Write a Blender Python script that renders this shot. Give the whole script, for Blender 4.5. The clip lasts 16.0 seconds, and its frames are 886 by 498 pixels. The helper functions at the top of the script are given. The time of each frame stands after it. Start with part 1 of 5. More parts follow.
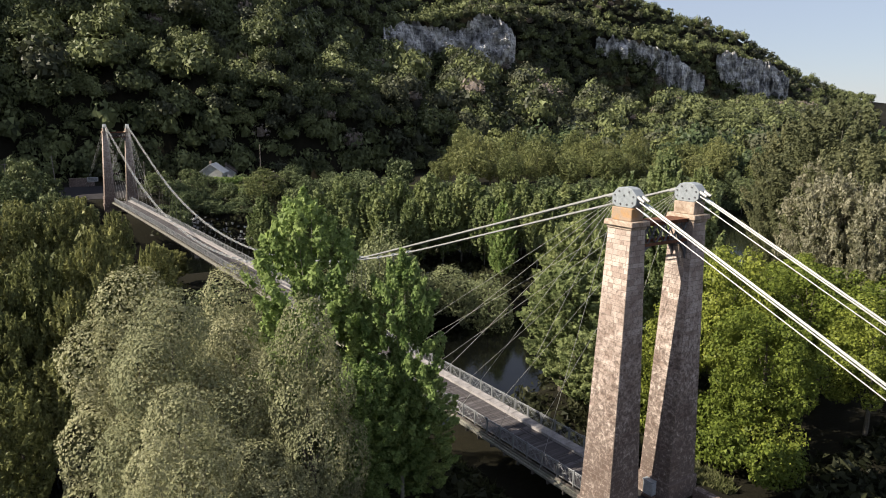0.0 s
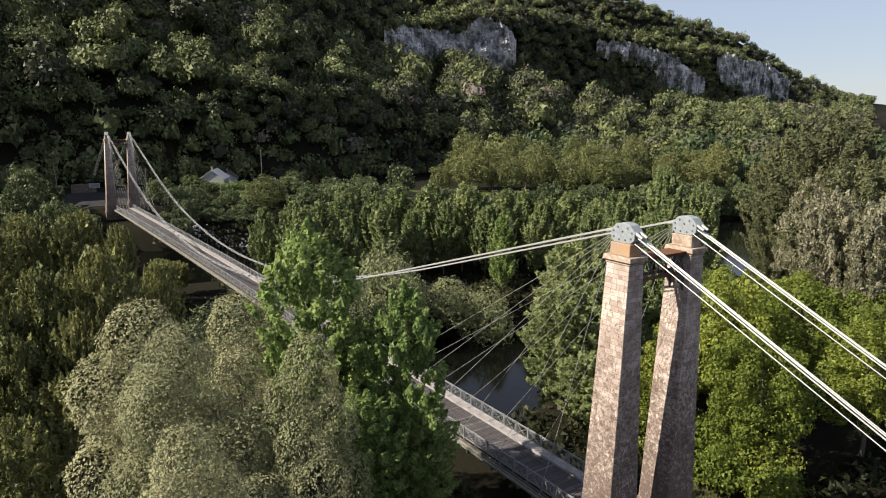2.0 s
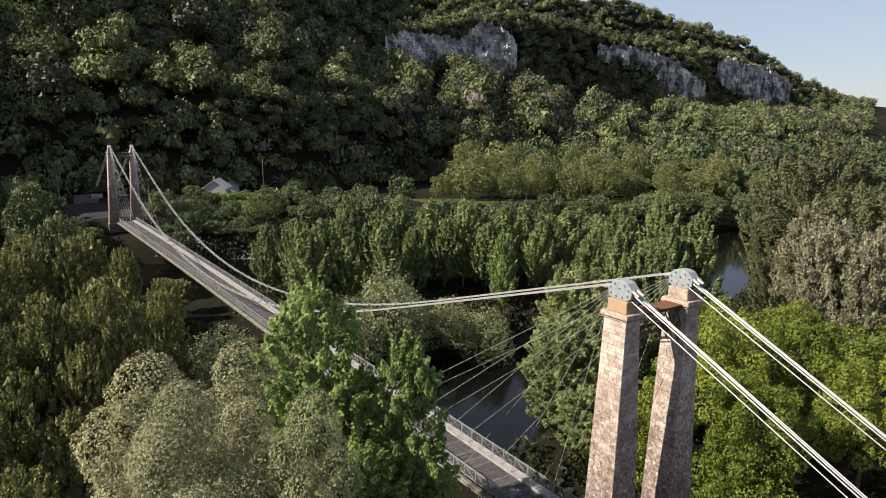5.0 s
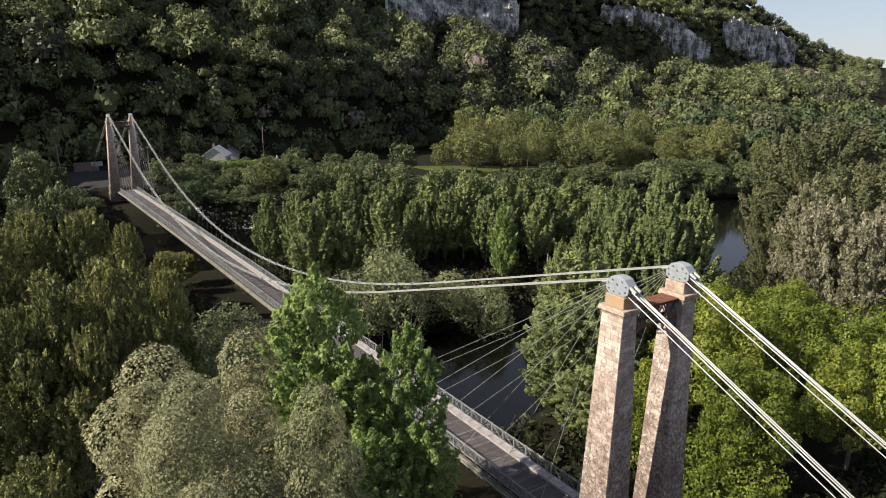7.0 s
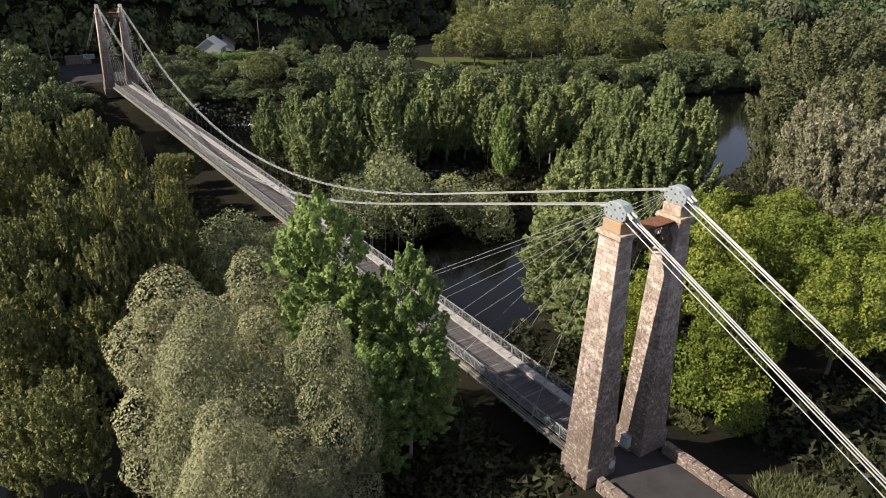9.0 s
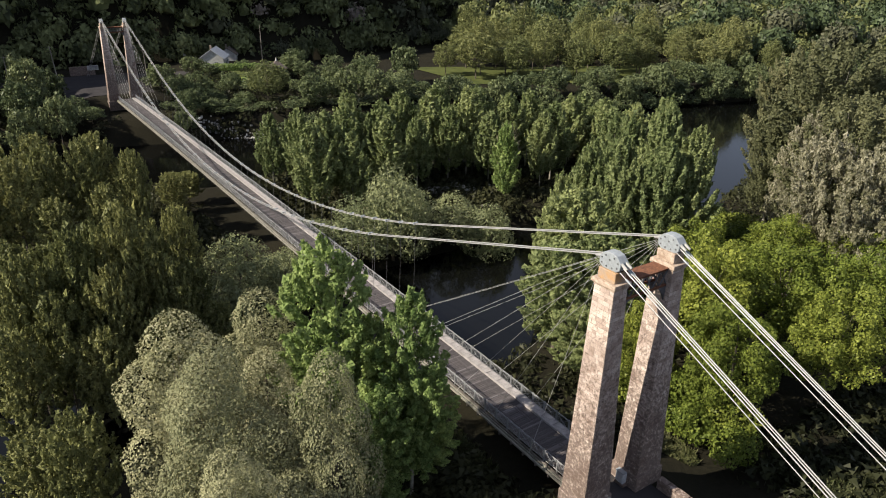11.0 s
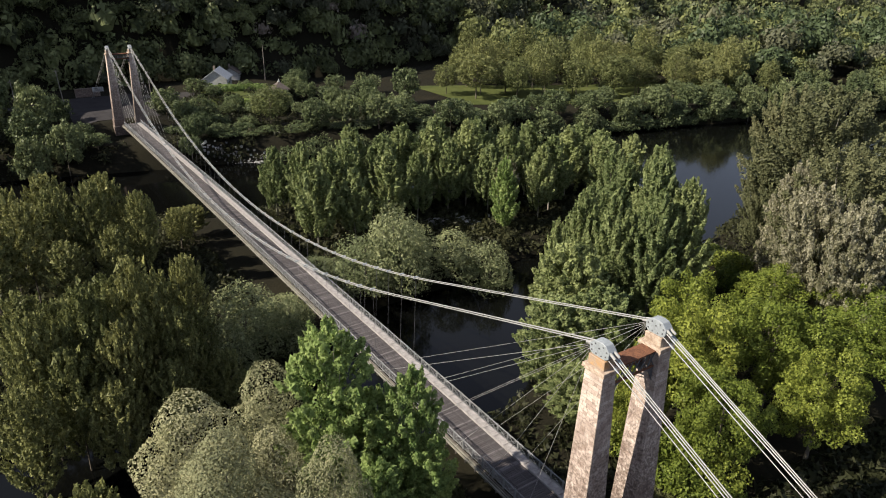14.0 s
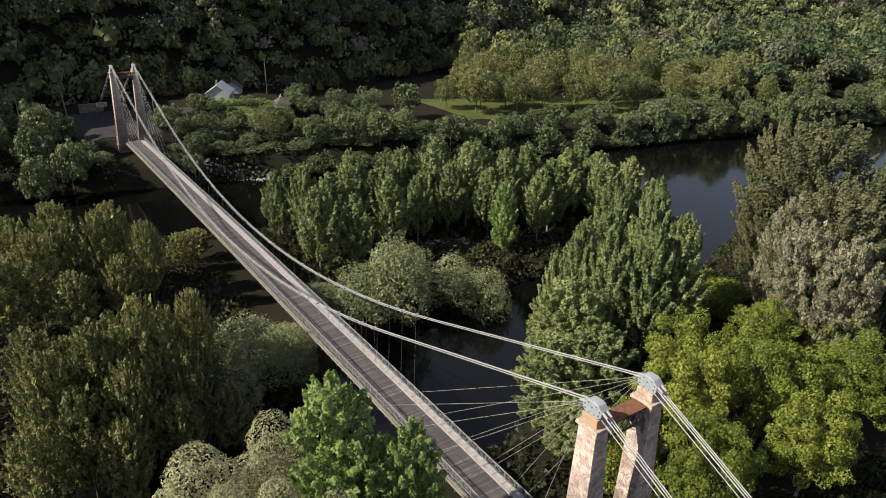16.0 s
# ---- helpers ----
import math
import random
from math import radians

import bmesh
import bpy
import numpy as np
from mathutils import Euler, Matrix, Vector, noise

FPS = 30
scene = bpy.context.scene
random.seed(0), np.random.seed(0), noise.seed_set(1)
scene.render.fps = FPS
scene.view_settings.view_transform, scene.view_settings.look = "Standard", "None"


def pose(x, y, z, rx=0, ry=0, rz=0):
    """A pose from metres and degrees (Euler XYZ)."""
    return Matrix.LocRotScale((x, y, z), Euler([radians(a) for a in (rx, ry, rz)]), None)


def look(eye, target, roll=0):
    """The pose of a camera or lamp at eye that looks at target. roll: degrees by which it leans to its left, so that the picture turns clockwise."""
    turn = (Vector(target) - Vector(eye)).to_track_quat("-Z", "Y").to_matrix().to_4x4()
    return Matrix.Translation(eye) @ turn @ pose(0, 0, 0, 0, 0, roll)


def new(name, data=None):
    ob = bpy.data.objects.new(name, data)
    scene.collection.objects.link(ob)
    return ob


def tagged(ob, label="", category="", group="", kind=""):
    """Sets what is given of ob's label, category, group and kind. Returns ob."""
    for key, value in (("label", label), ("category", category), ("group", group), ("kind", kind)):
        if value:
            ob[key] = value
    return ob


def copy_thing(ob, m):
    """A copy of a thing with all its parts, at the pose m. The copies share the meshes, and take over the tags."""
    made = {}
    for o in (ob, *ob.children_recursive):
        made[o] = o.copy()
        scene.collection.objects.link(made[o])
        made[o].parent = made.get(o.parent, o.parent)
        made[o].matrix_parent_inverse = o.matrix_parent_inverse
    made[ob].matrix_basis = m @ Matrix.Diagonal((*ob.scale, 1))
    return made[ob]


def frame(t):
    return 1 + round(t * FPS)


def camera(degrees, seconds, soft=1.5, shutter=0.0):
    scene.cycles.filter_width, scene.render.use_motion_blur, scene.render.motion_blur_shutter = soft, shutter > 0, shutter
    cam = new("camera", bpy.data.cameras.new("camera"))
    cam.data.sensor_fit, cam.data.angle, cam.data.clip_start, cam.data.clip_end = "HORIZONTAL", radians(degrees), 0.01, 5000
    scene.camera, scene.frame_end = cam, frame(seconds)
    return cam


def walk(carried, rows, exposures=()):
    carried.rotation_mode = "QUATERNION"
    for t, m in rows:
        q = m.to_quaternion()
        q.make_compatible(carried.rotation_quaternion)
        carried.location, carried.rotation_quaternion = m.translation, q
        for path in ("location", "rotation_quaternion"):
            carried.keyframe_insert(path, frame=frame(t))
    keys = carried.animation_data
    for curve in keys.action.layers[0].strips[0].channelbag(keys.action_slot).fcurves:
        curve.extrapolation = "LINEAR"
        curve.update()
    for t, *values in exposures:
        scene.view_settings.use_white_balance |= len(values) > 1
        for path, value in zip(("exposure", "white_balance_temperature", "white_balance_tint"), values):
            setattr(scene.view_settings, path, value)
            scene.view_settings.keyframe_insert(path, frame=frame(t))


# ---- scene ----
cam = camera(65.8, 16.0, soft=1.0)
PATH = [
    (0, (-24.774, 32.073, 22.053), (-23.161, 30.956, 21.666), 0.81),
    (0.5, (-24.819, 32.134, 22.527), (-23.207, 31.017, 22.140), 0.82),
    (1, (-24.862, 32.190, 23.020), (-23.249, 31.073, 22.633), 0.82),
    (1.5, (-24.902, 32.242, 23.530), (-23.288, 31.126, 23.143), 0.82),
    (2, (-24.940, 32.289, 24.054), (-23.326, 31.173, 23.667), 0.83),
    (2.5, (-24.974, 32.332, 24.591), (-23.360, 31.216, 24.205), 0.83),
    (3, (-25.007, 32.371, 25.140), (-23.392, 31.255, 24.754), 0.84),
    (3.5, (-25.037, 32.406, 25.697), (-23.422, 31.291, 25.312), 0.84),
    (4, (-25.065, 32.438, 26.255), (-23.450, 31.323, 25.868), 0.85),
    (4.5, (-25.090, 32.466, 26.800), (-23.475, 31.351, 26.414), 0.85),
    (5.2, (-25.120, 32.493, 27.542), (-23.504, 31.379, 27.156), 0.86),
    (5.8, (-25.145, 32.517, 28.147), (-23.529, 31.403, 27.762), 0.87),
    (6.35, (-25.167, 32.538, 28.691), (-23.552, 31.425, 28.301), 0.87),
    (6.8, (-25.186, 32.556, 29.155), (-23.580, 31.449, 28.714), 0.88),
    (7, (-25.193, 32.561, 29.347), (-23.597, 31.461, 28.853), 0.88),
    (7.5, (-25.209, 32.572, 29.807), (-23.647, 31.494, 29.176), 0.89),
    (8, (-25.224, 32.581, 30.287), (-23.702, 31.531, 29.522), 0.89),
    (8.5, (-25.237, 32.587, 30.867), (-23.728, 31.547, 30.067), 0.90),
    (9, (-25.250, 32.592, 31.519), (-23.740, 31.551, 30.722), 0.91),
    (9.6, (-25.262, 32.593, 32.374), (-23.751, 31.552, 31.578), 0.91),
    (10.4, (-25.279, 32.593, 33.630), (-23.767, 31.554, 32.835), 0.93),
    (11.5, (-25.302, 32.594, 35.559), (-23.788, 31.556, 34.766), 0.94),
    (12, (-25.312, 32.591, 36.500), (-23.796, 31.553, 35.708), 0.95),
    (12.5, (-25.321, 32.588, 37.492), (-23.805, 31.550, 36.701), 0.96),
    (13, (-25.330, 32.584, 38.527), (-23.813, 31.546, 37.737), 0.97),
    (13.5, (-25.339, 32.579, 39.597), (-23.822, 31.541, 38.808), 0.98),
    (14, (-25.348, 32.575, 40.693), (-23.831, 31.537, 39.904), 0.98),
    (14.5, (-25.357, 32.570, 41.800), (-23.840, 31.532, 41.012), 0.99),
    (15, (-25.367, 32.566, 42.907), (-23.849, 31.527, 42.122), 1.00),
    (15.5, (-25.378, 32.562, 44.010), (-23.859, 31.523, 43.226), 1.01),
    (16, (-25.389, 32.558, 45.098), (-23.870, 31.521, 44.313), 1.02),
]
walk(cam, [(t, look(eye, target, roll)) for t, eye, target, roll in PATH])


# ---- world, sun, exposure ----
SUN_AZ, SUN_EL = radians(16.5), radians(37.5)
world = bpy.data.worlds.new("world")
scene.world = world
world.use_nodes = True
wn = world.node_tree.nodes
sky = wn.new("ShaderNodeTexSky")
sky.sky_type = "NISHITA"
sky.sun_disc = False
sky.sun_elevation, sky.sun_rotation = SUN_EL, SUN_AZ
sky.air_density, sky.dust_density, sky.ozone_density = 1.1, 0.25, 3.0
wn["Background"].inputs["Strength"].default_value = 0.057
haze = wn.new("ShaderNodeMix")                 # thin summer haze over the whole sky
haze.data_type = "RGBA"
haze.inputs[0].default_value = 0.6
haze.inputs[7].default_value = (4.9, 5.2, 6.5, 1)
world.node_tree.links.new(sky.outputs["Color"], haze.inputs[6])
world.node_tree.links.new(haze.outputs[2], wn["Background"].inputs["Color"])
sun_data = bpy.data.lights.new("sun", "SUN")
sun_data.energy, sun_data.angle, sun_data.color = 5.0, radians(0.6), (1.0, 0.91, 0.77)
sun = new("sun", sun_data)
sun_dir = Vector((math.sin(SUN_AZ) * math.cos(SUN_EL), math.cos(SUN_AZ) * math.cos(SUN_EL), math.sin(SUN_EL)))
sun.matrix_world = look(sun_dir * 300, (0, 0, 0))
scene.view_settings.exposure = 1.0


# ---- materials ----
def material(name, rough=0.8, metal=0.0):
    m = bpy.data.materials.new(name)
    m.use_nodes = True
    b = m.node_tree.nodes["Principled BSDF"]
    b.inputs["Roughness"].default_value = rough
    b.inputs["Metallic"].default_value = metal
    return m, m.node_tree.nodes, m.node_tree.links, b


def coords(nodes, links, scale=(1, 1, 1), kind="Object"):
    tc = nodes.new("ShaderNodeTexCoord")
    mp = nodes.new("ShaderNodeMapping")
    mp.inputs["Scale"].default_value = scale
    links.new(tc.outputs[kind], mp.inputs["Vector"])
    return mp.outputs["Vector"]


def noise_tex(nodes, links, vec, scale, detail=4.0, rough=0.6, dist=0.0):
    n = nodes.new("ShaderNodeTexNoise")
    n.inputs["Scale"].default_value = scale
    n.inputs["Detail"].default_value = detail
    n.inputs["Roughness"].default_value = rough
    n.inputs["Distortion"].default_value = dist
    if vec is not None:
        links.new(vec, n.inputs["Vector"])
    return n.outputs["Fac"]


def ramp(nodes, links, fac, stops):
    r = nodes.new("ShaderNodeValToRGB")
    while len(r.color_ramp.elements) < len(stops):
        r.color_ramp.elements.new(0.5)
    for e, (p, c) in zip(r.color_ramp.elements, stops):
        e.position, e.color = p, (*c, 1)
    links.new(fac, r.inputs["Fac"])
    return r.outputs["Color"]


def mix(nodes, links, fac, a, b, mode="MIX"):
    n = nodes.new("ShaderNodeMix")
    n.data_type, n.blend_type = "RGBA", mode
    if isinstance(fac, (int, float)):
        n.inputs[0].default_value = fac
    else:
        links.new(fac, n.inputs[0])
    for sock, v in ((n.inputs[6], a), (n.inputs[7], b)):
        if isinstance(v, tuple):
            sock.default_value = (*v, 1)
        else:
            links.new(v, sock)
    return n.outputs[2]


def bump(nodes, links, b, height, strength=0.4, distance=0.02):
    n = nodes.new("ShaderNodeBump")
    n.inputs["Strength"].default_value = strength
    n.inputs["Distance"].default_value = distance
    links.new(height, n.inputs["Height"])
    links.new(n.outputs["Normal"], b.inputs["Normal"])


def mat_mottled(name, c1, c2, scale=3.0, rough=0.85, metal=0.0, bumpy=0.3, fine=None, spread=(0.35, 0.7)):
    m, n, l, b = material(name, rough, metal)
    v = coords(n, l)
    big = noise_tex(n, l, v, scale, 5)
    small = noise_tex(n, l, v, fine or scale * 9, 3)
    col = ramp(n, l, big, [(spread[0], c1), (spread[1], c2)])
    col = mix(n, l, 0.35, col, ramp(n, l, small, [(0.3, tuple(x * 0.55 for x in c1)), (0.75, tuple(min(1, x * 1.25) for x in c2))]))
    l.new(col, b.inputs["Base Color"])
    bump(n, l, b, small, bumpy)
    if rough >= 0.9:
        b.inputs["Specular IOR Level"].default_value = 0.15
    return m


def mat_leaf(name, dark, mid, light, clump=0.35, trans=0.3, gloss=0.45, spread=0.4):
    """Foliage: colour varies leaf by leaf, clump by clump and tree by tree."""
    dark, mid, light = ((0.755 * c[0], 0.73 * c[1], 1.06 * c[2]) for c in (dark, mid, light))
    m, n, l, b = material(name, 0.55)
    out = n["Material Output"]
    geo = n.new("ShaderNodeNewGeometry")
    v = coords(n, l, kind="Object")
    oi = n.new("ShaderNodeObjectInfo")
    big = noise_tex(n, l, v, clump, 2)
    col = ramp(n, l, geo.outputs["Random Per Island"], [(0.0, dark), (0.45, mid), (1.0, light)])
    tint = ramp(n, l, big, [(0.35, tuple(x * 0.7 for x in mid)), (0.66, light)])
    col = mix(n, l, spread, col, tint)
    hsv = n.new("ShaderNodeHueSaturation")
    mr = n.new("ShaderNodeMapRange")
    mr.inputs["To Min"].default_value, mr.inputs["To Max"].default_value = 0.8, 1.2
    l.new(oi.outputs["Random"], mr.inputs["Value"])
    l.new(mr.outputs["Result"], hsv.inputs["Value"])
    mh = n.new("ShaderNodeMapRange")
    mh.inputs["To Min"].default_value, mh.inputs["To Max"].default_value = 0.512, 0.488
    l.new(oi.outputs["Random"], mh.inputs["Value"])
    l.new(mh.outputs["Result"], hsv.inputs["Hue"])
    l.new(col, hsv.inputs["Color"])
    l.new(hsv.outputs["Color"], b.inputs["Base Color"])
    b.inputs["Roughness"].default_value = gloss
    b.inputs["Specular IOR Level"].default_value = 0.1
    tr = n.new("ShaderNodeBsdfTranslucent")
    l.new(hsv.outputs["Color"], tr.inputs["Color"])
    mx = n.new("ShaderNodeMixShader")
    mx.inputs["Fac"].default_value = trans
    l.new(b.outputs["BSDF"], mx.inputs[1])
    l.new(tr.outputs["BSDF"], mx.inputs[2])
    l.new(mx.outputs["Shader"], out.inputs["Surface"])
    return m


def mat_stone():
    """Pale limestone ashlar with warm blocks and dark lichen."""
    m, n, l, b = material("limestone", 0.9)
    v = coords(n, l)
    oi = n.new("ShaderNodeObjectInfo")
    geo = n.new("ShaderNodeNewGeometry")
    add = n.new("ShaderNodeMath")
    add.operation = "ADD"
    l.new(oi.outputs["Random"], add.inputs[0])
    l.new(geo.outputs["Random Per Island"], add.inputs[1])
    fr = n.new("ShaderNodeMath")
    fr.operation = "FRACT"
    l.new(add.outputs[0], fr.inputs[0])
    col = ramp(n, l, fr.outputs[0], [(0.0, (0.22, 0.155, 0.125)), (0.25, (0.44, 0.355, 0.305)), (0.7, (0.56, 0.47, 0.415)), (1.0, (0.32, 0.24, 0.2))])
    fine = noise_tex(n, l, v, 14, 5)
    col = mix(n, l, 0.35, col, ramp(n, l, fine, [(0.3, (0.24, 0.18, 0.145)), (0.7, (0.64, 0.54, 0.47))]))
    wash = noise_tex(n, l, geo.outputs["Position"], 0.45, 4, 0.6, 0.3)
    col = mix(n, l, ramp(n, l, wash, [(0.46, (0, 0, 0)), (0.66, (0.6, 0.6, 0.6))]), col, (0.17, 0.115, 0.09))
    gpos = n.new("ShaderNodeSeparateXYZ")
    l.new(geo.outputs["Position"], gpos.inputs[0])
    stain = noise_tex(n, l, geo.outputs["Position"], 4.2, 9, 0.8, 0.6)
    hgt = n.new("ShaderNodeMapRange")
    hgt.inputs["From Min"].default_value, hgt.inputs["From Max"].default_value = 15.0, 1.5
    hgt.inputs["To Min"].default_value, hgt.inputs["To Max"].default_value = -0.12, 0.075
    l.new(gpos.outputs["Z"], hgt.inputs["Value"])
    s2 = n.new("ShaderNodeMath")
    s2.operation = "ADD"
    l.new(stain, s2.inputs[0])
    l.new(hgt.outputs["Result"], s2.inputs[1])
    mask = ramp(n, l, s2.outputs[0], [(0.42, (0, 0, 0)), (0.56, (1, 1, 1))])
    sep = n.new("ShaderNodeMath")
    sep.operation = "MULTIPLY"
    sep.inputs[1].default_value = 0.88
    l.new(mask, sep.inputs[0])
    col = mix(n, l, sep.outputs[0], col, (0.07, 0.046, 0.036))
    l.new(col, b.inputs["Base Color"])
    bump(n, l, b, fine, 0.5, 0.015)
    return m


def mat_water():
    m, n, l, b = material("river_water", 0.08)
    b.inputs["Base Color"].default_value = (0.0022, 0.0024, 0.0022, 1)
    b.inputs["IOR"].default_value = 1.33
    b.inputs["Specular IOR Level"].default_value = 0.27
    v = coords(n, l, (1, 1, 1))
    bump(n, l, b, noise_tex(n, l, v, 1.3, 4, 0.6), 0.05, 0.05)
    return m


def mat_ground():
    m, n, l, b = material("ground_soil_shaded", 0.95)
    b.inputs["Specular IOR Level"].default_value = 0.1
    v = coords(n, l)
    big = noise_tex(n, l, v, 0.09, 6, 0.65)
    # near-black ramp: shade of the trees is put into the soil colour
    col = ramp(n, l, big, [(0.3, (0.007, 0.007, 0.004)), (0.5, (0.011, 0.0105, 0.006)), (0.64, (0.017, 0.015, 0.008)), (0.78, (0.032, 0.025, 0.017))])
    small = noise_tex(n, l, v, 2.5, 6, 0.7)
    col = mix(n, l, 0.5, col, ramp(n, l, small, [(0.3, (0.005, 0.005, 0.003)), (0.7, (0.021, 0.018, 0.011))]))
    l.new(col, b.inputs["Base Color"])
    bump(n, l, b, small, 0.8, 0.15)
    return m


def mat_cliff():
    """Pale limestone face: broad clean and stained patches, dark cracks and ledges."""
    m, n, l, b = material("cliff_rock", 0.95)
    patch_n = noise_tex(n, l, coords(n, l, (0.07, 0.07, 0.09)), 1.0, 6, 0.6)
    col = ramp(n, l, patch_n, [(0.36, (0.17, 0.17, 0.17)), (0.46, (0.45, 0.44, 0.43)), (0.6, (0.78, 0.76, 0.73))])
    crack = noise_tex(n, l, coords(n, l, (0.5, 0.5, 0.1)), 1.0, 8, 0.7, 0.8)
    col = mix(n, l, 0.75, col, ramp(n, l, crack, [(0.4, (0.12, 0.12, 0.13)), (0.5, (0.85, 0.85, 0.85)), (0.62, (1, 1, 1))]), "MULTIPLY")
    ledge = noise_tex(n, l, coords(n, l, (0.05, 0.05, 0.55)), 1.0, 5, 0.6, 0.4)
    col = mix(n, l, 0.5, col, ramp(n, l, ledge, [(0.38, (0.25, 0.25, 0.26)), (0.5, (1, 1, 1))]), "MULTIPLY")
    l.new(col, b.inputs["Base Color"])
    bump(n, l, b, crack, 1.0, 1.5)
    return m


M_STONE = mat_stone()
M_MORTAR = mat_mottled("mortar", (0.14, 0.115, 0.095), (0.27, 0.225, 0.19), 4, 0.95)
M_CORNICE = mat_mottled("weathered_cornice", (0.2, 0.13, 0.09), (0.5, 0.42, 0.34), 3.5, 0.95, bumpy=0.6)
M_LICHEN = mat_mottled("orange_lichen_stone", (0.3, 0.24, 0.19), (0.4, 0.23, 0.1), 1.7, 0.95, bumpy=0.5, spread=(0.45, 0.66))
M_STEEL = mat_mottled("painted_grey_steel", (0.19, 0.21, 0.225), (0.29, 0.315, 0.335), 3, 0.5, 0.0, 0.1)
M_DARKSTEEL = mat_mottled("dark_steel", (0.05, 0.05, 0.055), (0.12, 0.12, 0.13), 6, 0.6)
M_RUST = mat_mottled("rusted_iron", (0.07, 0.035, 0.025), (0.2, 0.09, 0.05), 5, 0.9, bumpy=0.5)
M_CABLE = mat_mottled("galvanised_cable", (0.24, 0.24, 0.235), (0.38, 0.375, 0.36), 5, 0.45, 0.1, 0.1)
M_RAIL = mat_mottled("galvanised_rail", (0.15, 0.155, 0.16), (0.27, 0.275, 0.28), 4, 0.55, 0.2, 0.1)
def mat_plank():
    """Old deck boards, each greyed and worn differently."""
    m, n, l, b = material("weathered_plank", 0.9)
    oi = n.new("ShaderNodeObjectInfo")
    geo = n.new("ShaderNodeNewGeometry")
    add = n.new("ShaderNodeMath")
    add.operation = "ADD"
    l.new(oi.outputs["Random"], add.inputs[0])
    l.new(geo.outputs["Random Per Island"], add.inputs[1])
    fr = n.new("ShaderNodeMath")
    fr.operation = "FRACT"
    l.new(add.outputs[0], fr.inputs[0])
    col = ramp(n, l, fr.outputs[0], [(0.0, (0.027, 0.023, 0.025)), (0.6, (0.055, 0.048, 0.05)), (0.86, (0.085, 0.076, 0.078)), (1.0, (0.19, 0.175, 0.175))])
    grain = noise_tex(n, l, coords(n, l, (9, 0.8, 9)), 2.0, 6, 0.7)
    col = mix(n, l, 0.5, col, ramp(n, l, grain, [(0.32, (0.022, 0.018, 0.019)), (0.55, (0.075, 0.065, 0.065)), (0.75, (0.15, 0.135, 0.13))]))
    l.new(col, b.inputs["Base Color"])
    bump(n, l, b, grain, 0.6)
    return m


M_PLANK = mat_plank()
M_WALKWAY = mat_mottled("pale_walkway", (0.2, 0.185, 0.18), (0.36, 0.335, 0.325), 0.8, 0.9)
M_TIMBER = mat_mottled("girder_timber", (0.06, 0.052, 0.046), (0.15, 0.135, 0.12), 1.5, 0.9)
M_LEDGE = mat_mottled("pale_edge_timber", (0.13, 0.125, 0.105), (0.26, 0.25, 0.21), 1.2, 0.9)
M_ASPHALT = mat_mottled("asphalt", (0.026, 0.024, 0.025), (0.05, 0.046, 0.046), 0.5, 0.95, fine=30)
M_PAVE = mat_mottled("old_paving", (0.022, 0.02, 0.022), (0.042, 0.039, 0.04), 0.3, 0.95, fine=6)
M_BARK = mat_mottled("bark", (0.06, 0.05, 0.04), (0.16, 0.14, 0.11), 4, 0.95, bumpy=0.8)
M_PALEBARK = mat_mottled("pale_bark", (0.16, 0.15, 0.12), (0.34, 0.32, 0.27), 3, 0.95, bumpy=0.5)
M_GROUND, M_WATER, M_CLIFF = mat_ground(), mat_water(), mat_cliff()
L_WILLOW = mat_leaf("willow_leaves", (0.125, 0.142, 0.046), (0.3, 0.318, 0.112), (0.52, 0.52, 0.215), gloss=0.7, trans=0.3)
L_POPLAR = mat_leaf("poplar_leaves", (0.085, 0.15, 0.03), (0.245, 0.37, 0.076), (0.54, 0.66, 0.17), gloss=0.55, trans=0.48)
L_LIME = mat_leaf("lime_green_leaves", (0.05, 0.08, 0.011), (0.13, 0.18, 0.022), (0.335, 0.4, 0.055), trans=0.36)
L_DARK = mat_leaf("dark_leaves", (0.06, 0.072, 0.02), (0.155, 0.175, 0.047), (0.41, 0.43, 0.115), trans=0.3)
L_ISLAND = mat_leaf("black_poplar_leaves", (0.085, 0.125, 0.034), (0.2, 0.26, 0.068), (0.4, 0.46, 0.14), trans=0.35)
L_OLIVE = mat_leaf("olive_leaves", (0.072, 0.086, 0.03), (0.152, 0.17, 0.058), (0.285, 0.3, 0.108), trans=0.4)
# undergrowth leaves: shade below the trees is part of this near-black colour
L_SHRUB_SHADE = mat_leaf("shaded_shrub_leaves", (0.018, 0.022, 0.008), (0.038, 0.044, 0.015), (0.075, 0.08, 0.026))
L_GREY = mat_leaf("grey_green_leaves", (0.1, 0.13, 0.04), (0.22, 0.26, 0.085), (0.4, 0.44, 0.16))
L_SILVER = mat_leaf("silver_leaves", (0.1, 0.11, 0.034), (0.24, 0.245, 0.09), (0.62, 0.6, 0.31), trans=0.4)
L_WALNUT = mat_leaf("orchard_leaves", (0.045, 0.058, 0.016), (0.135, 0.16, 0.042), (0.3, 0.325, 0.088), trans=0.2)
L_HILL = mat_leaf("hill_leaves", (0.022, 0.03, 0.012), (0.095, 0.115, 0.036), (0.32, 0.355, 0.105), clump=0.09, trans=0.1, spread=0.6)
L_HILLGOLD = mat_leaf("yellowing_hill_leaves", (0.028, 0.036, 0.014), (0.074, 0.085, 0.033), (0.155, 0.165, 0.07), clump=0.09, trans=0.1, spread=0.5)
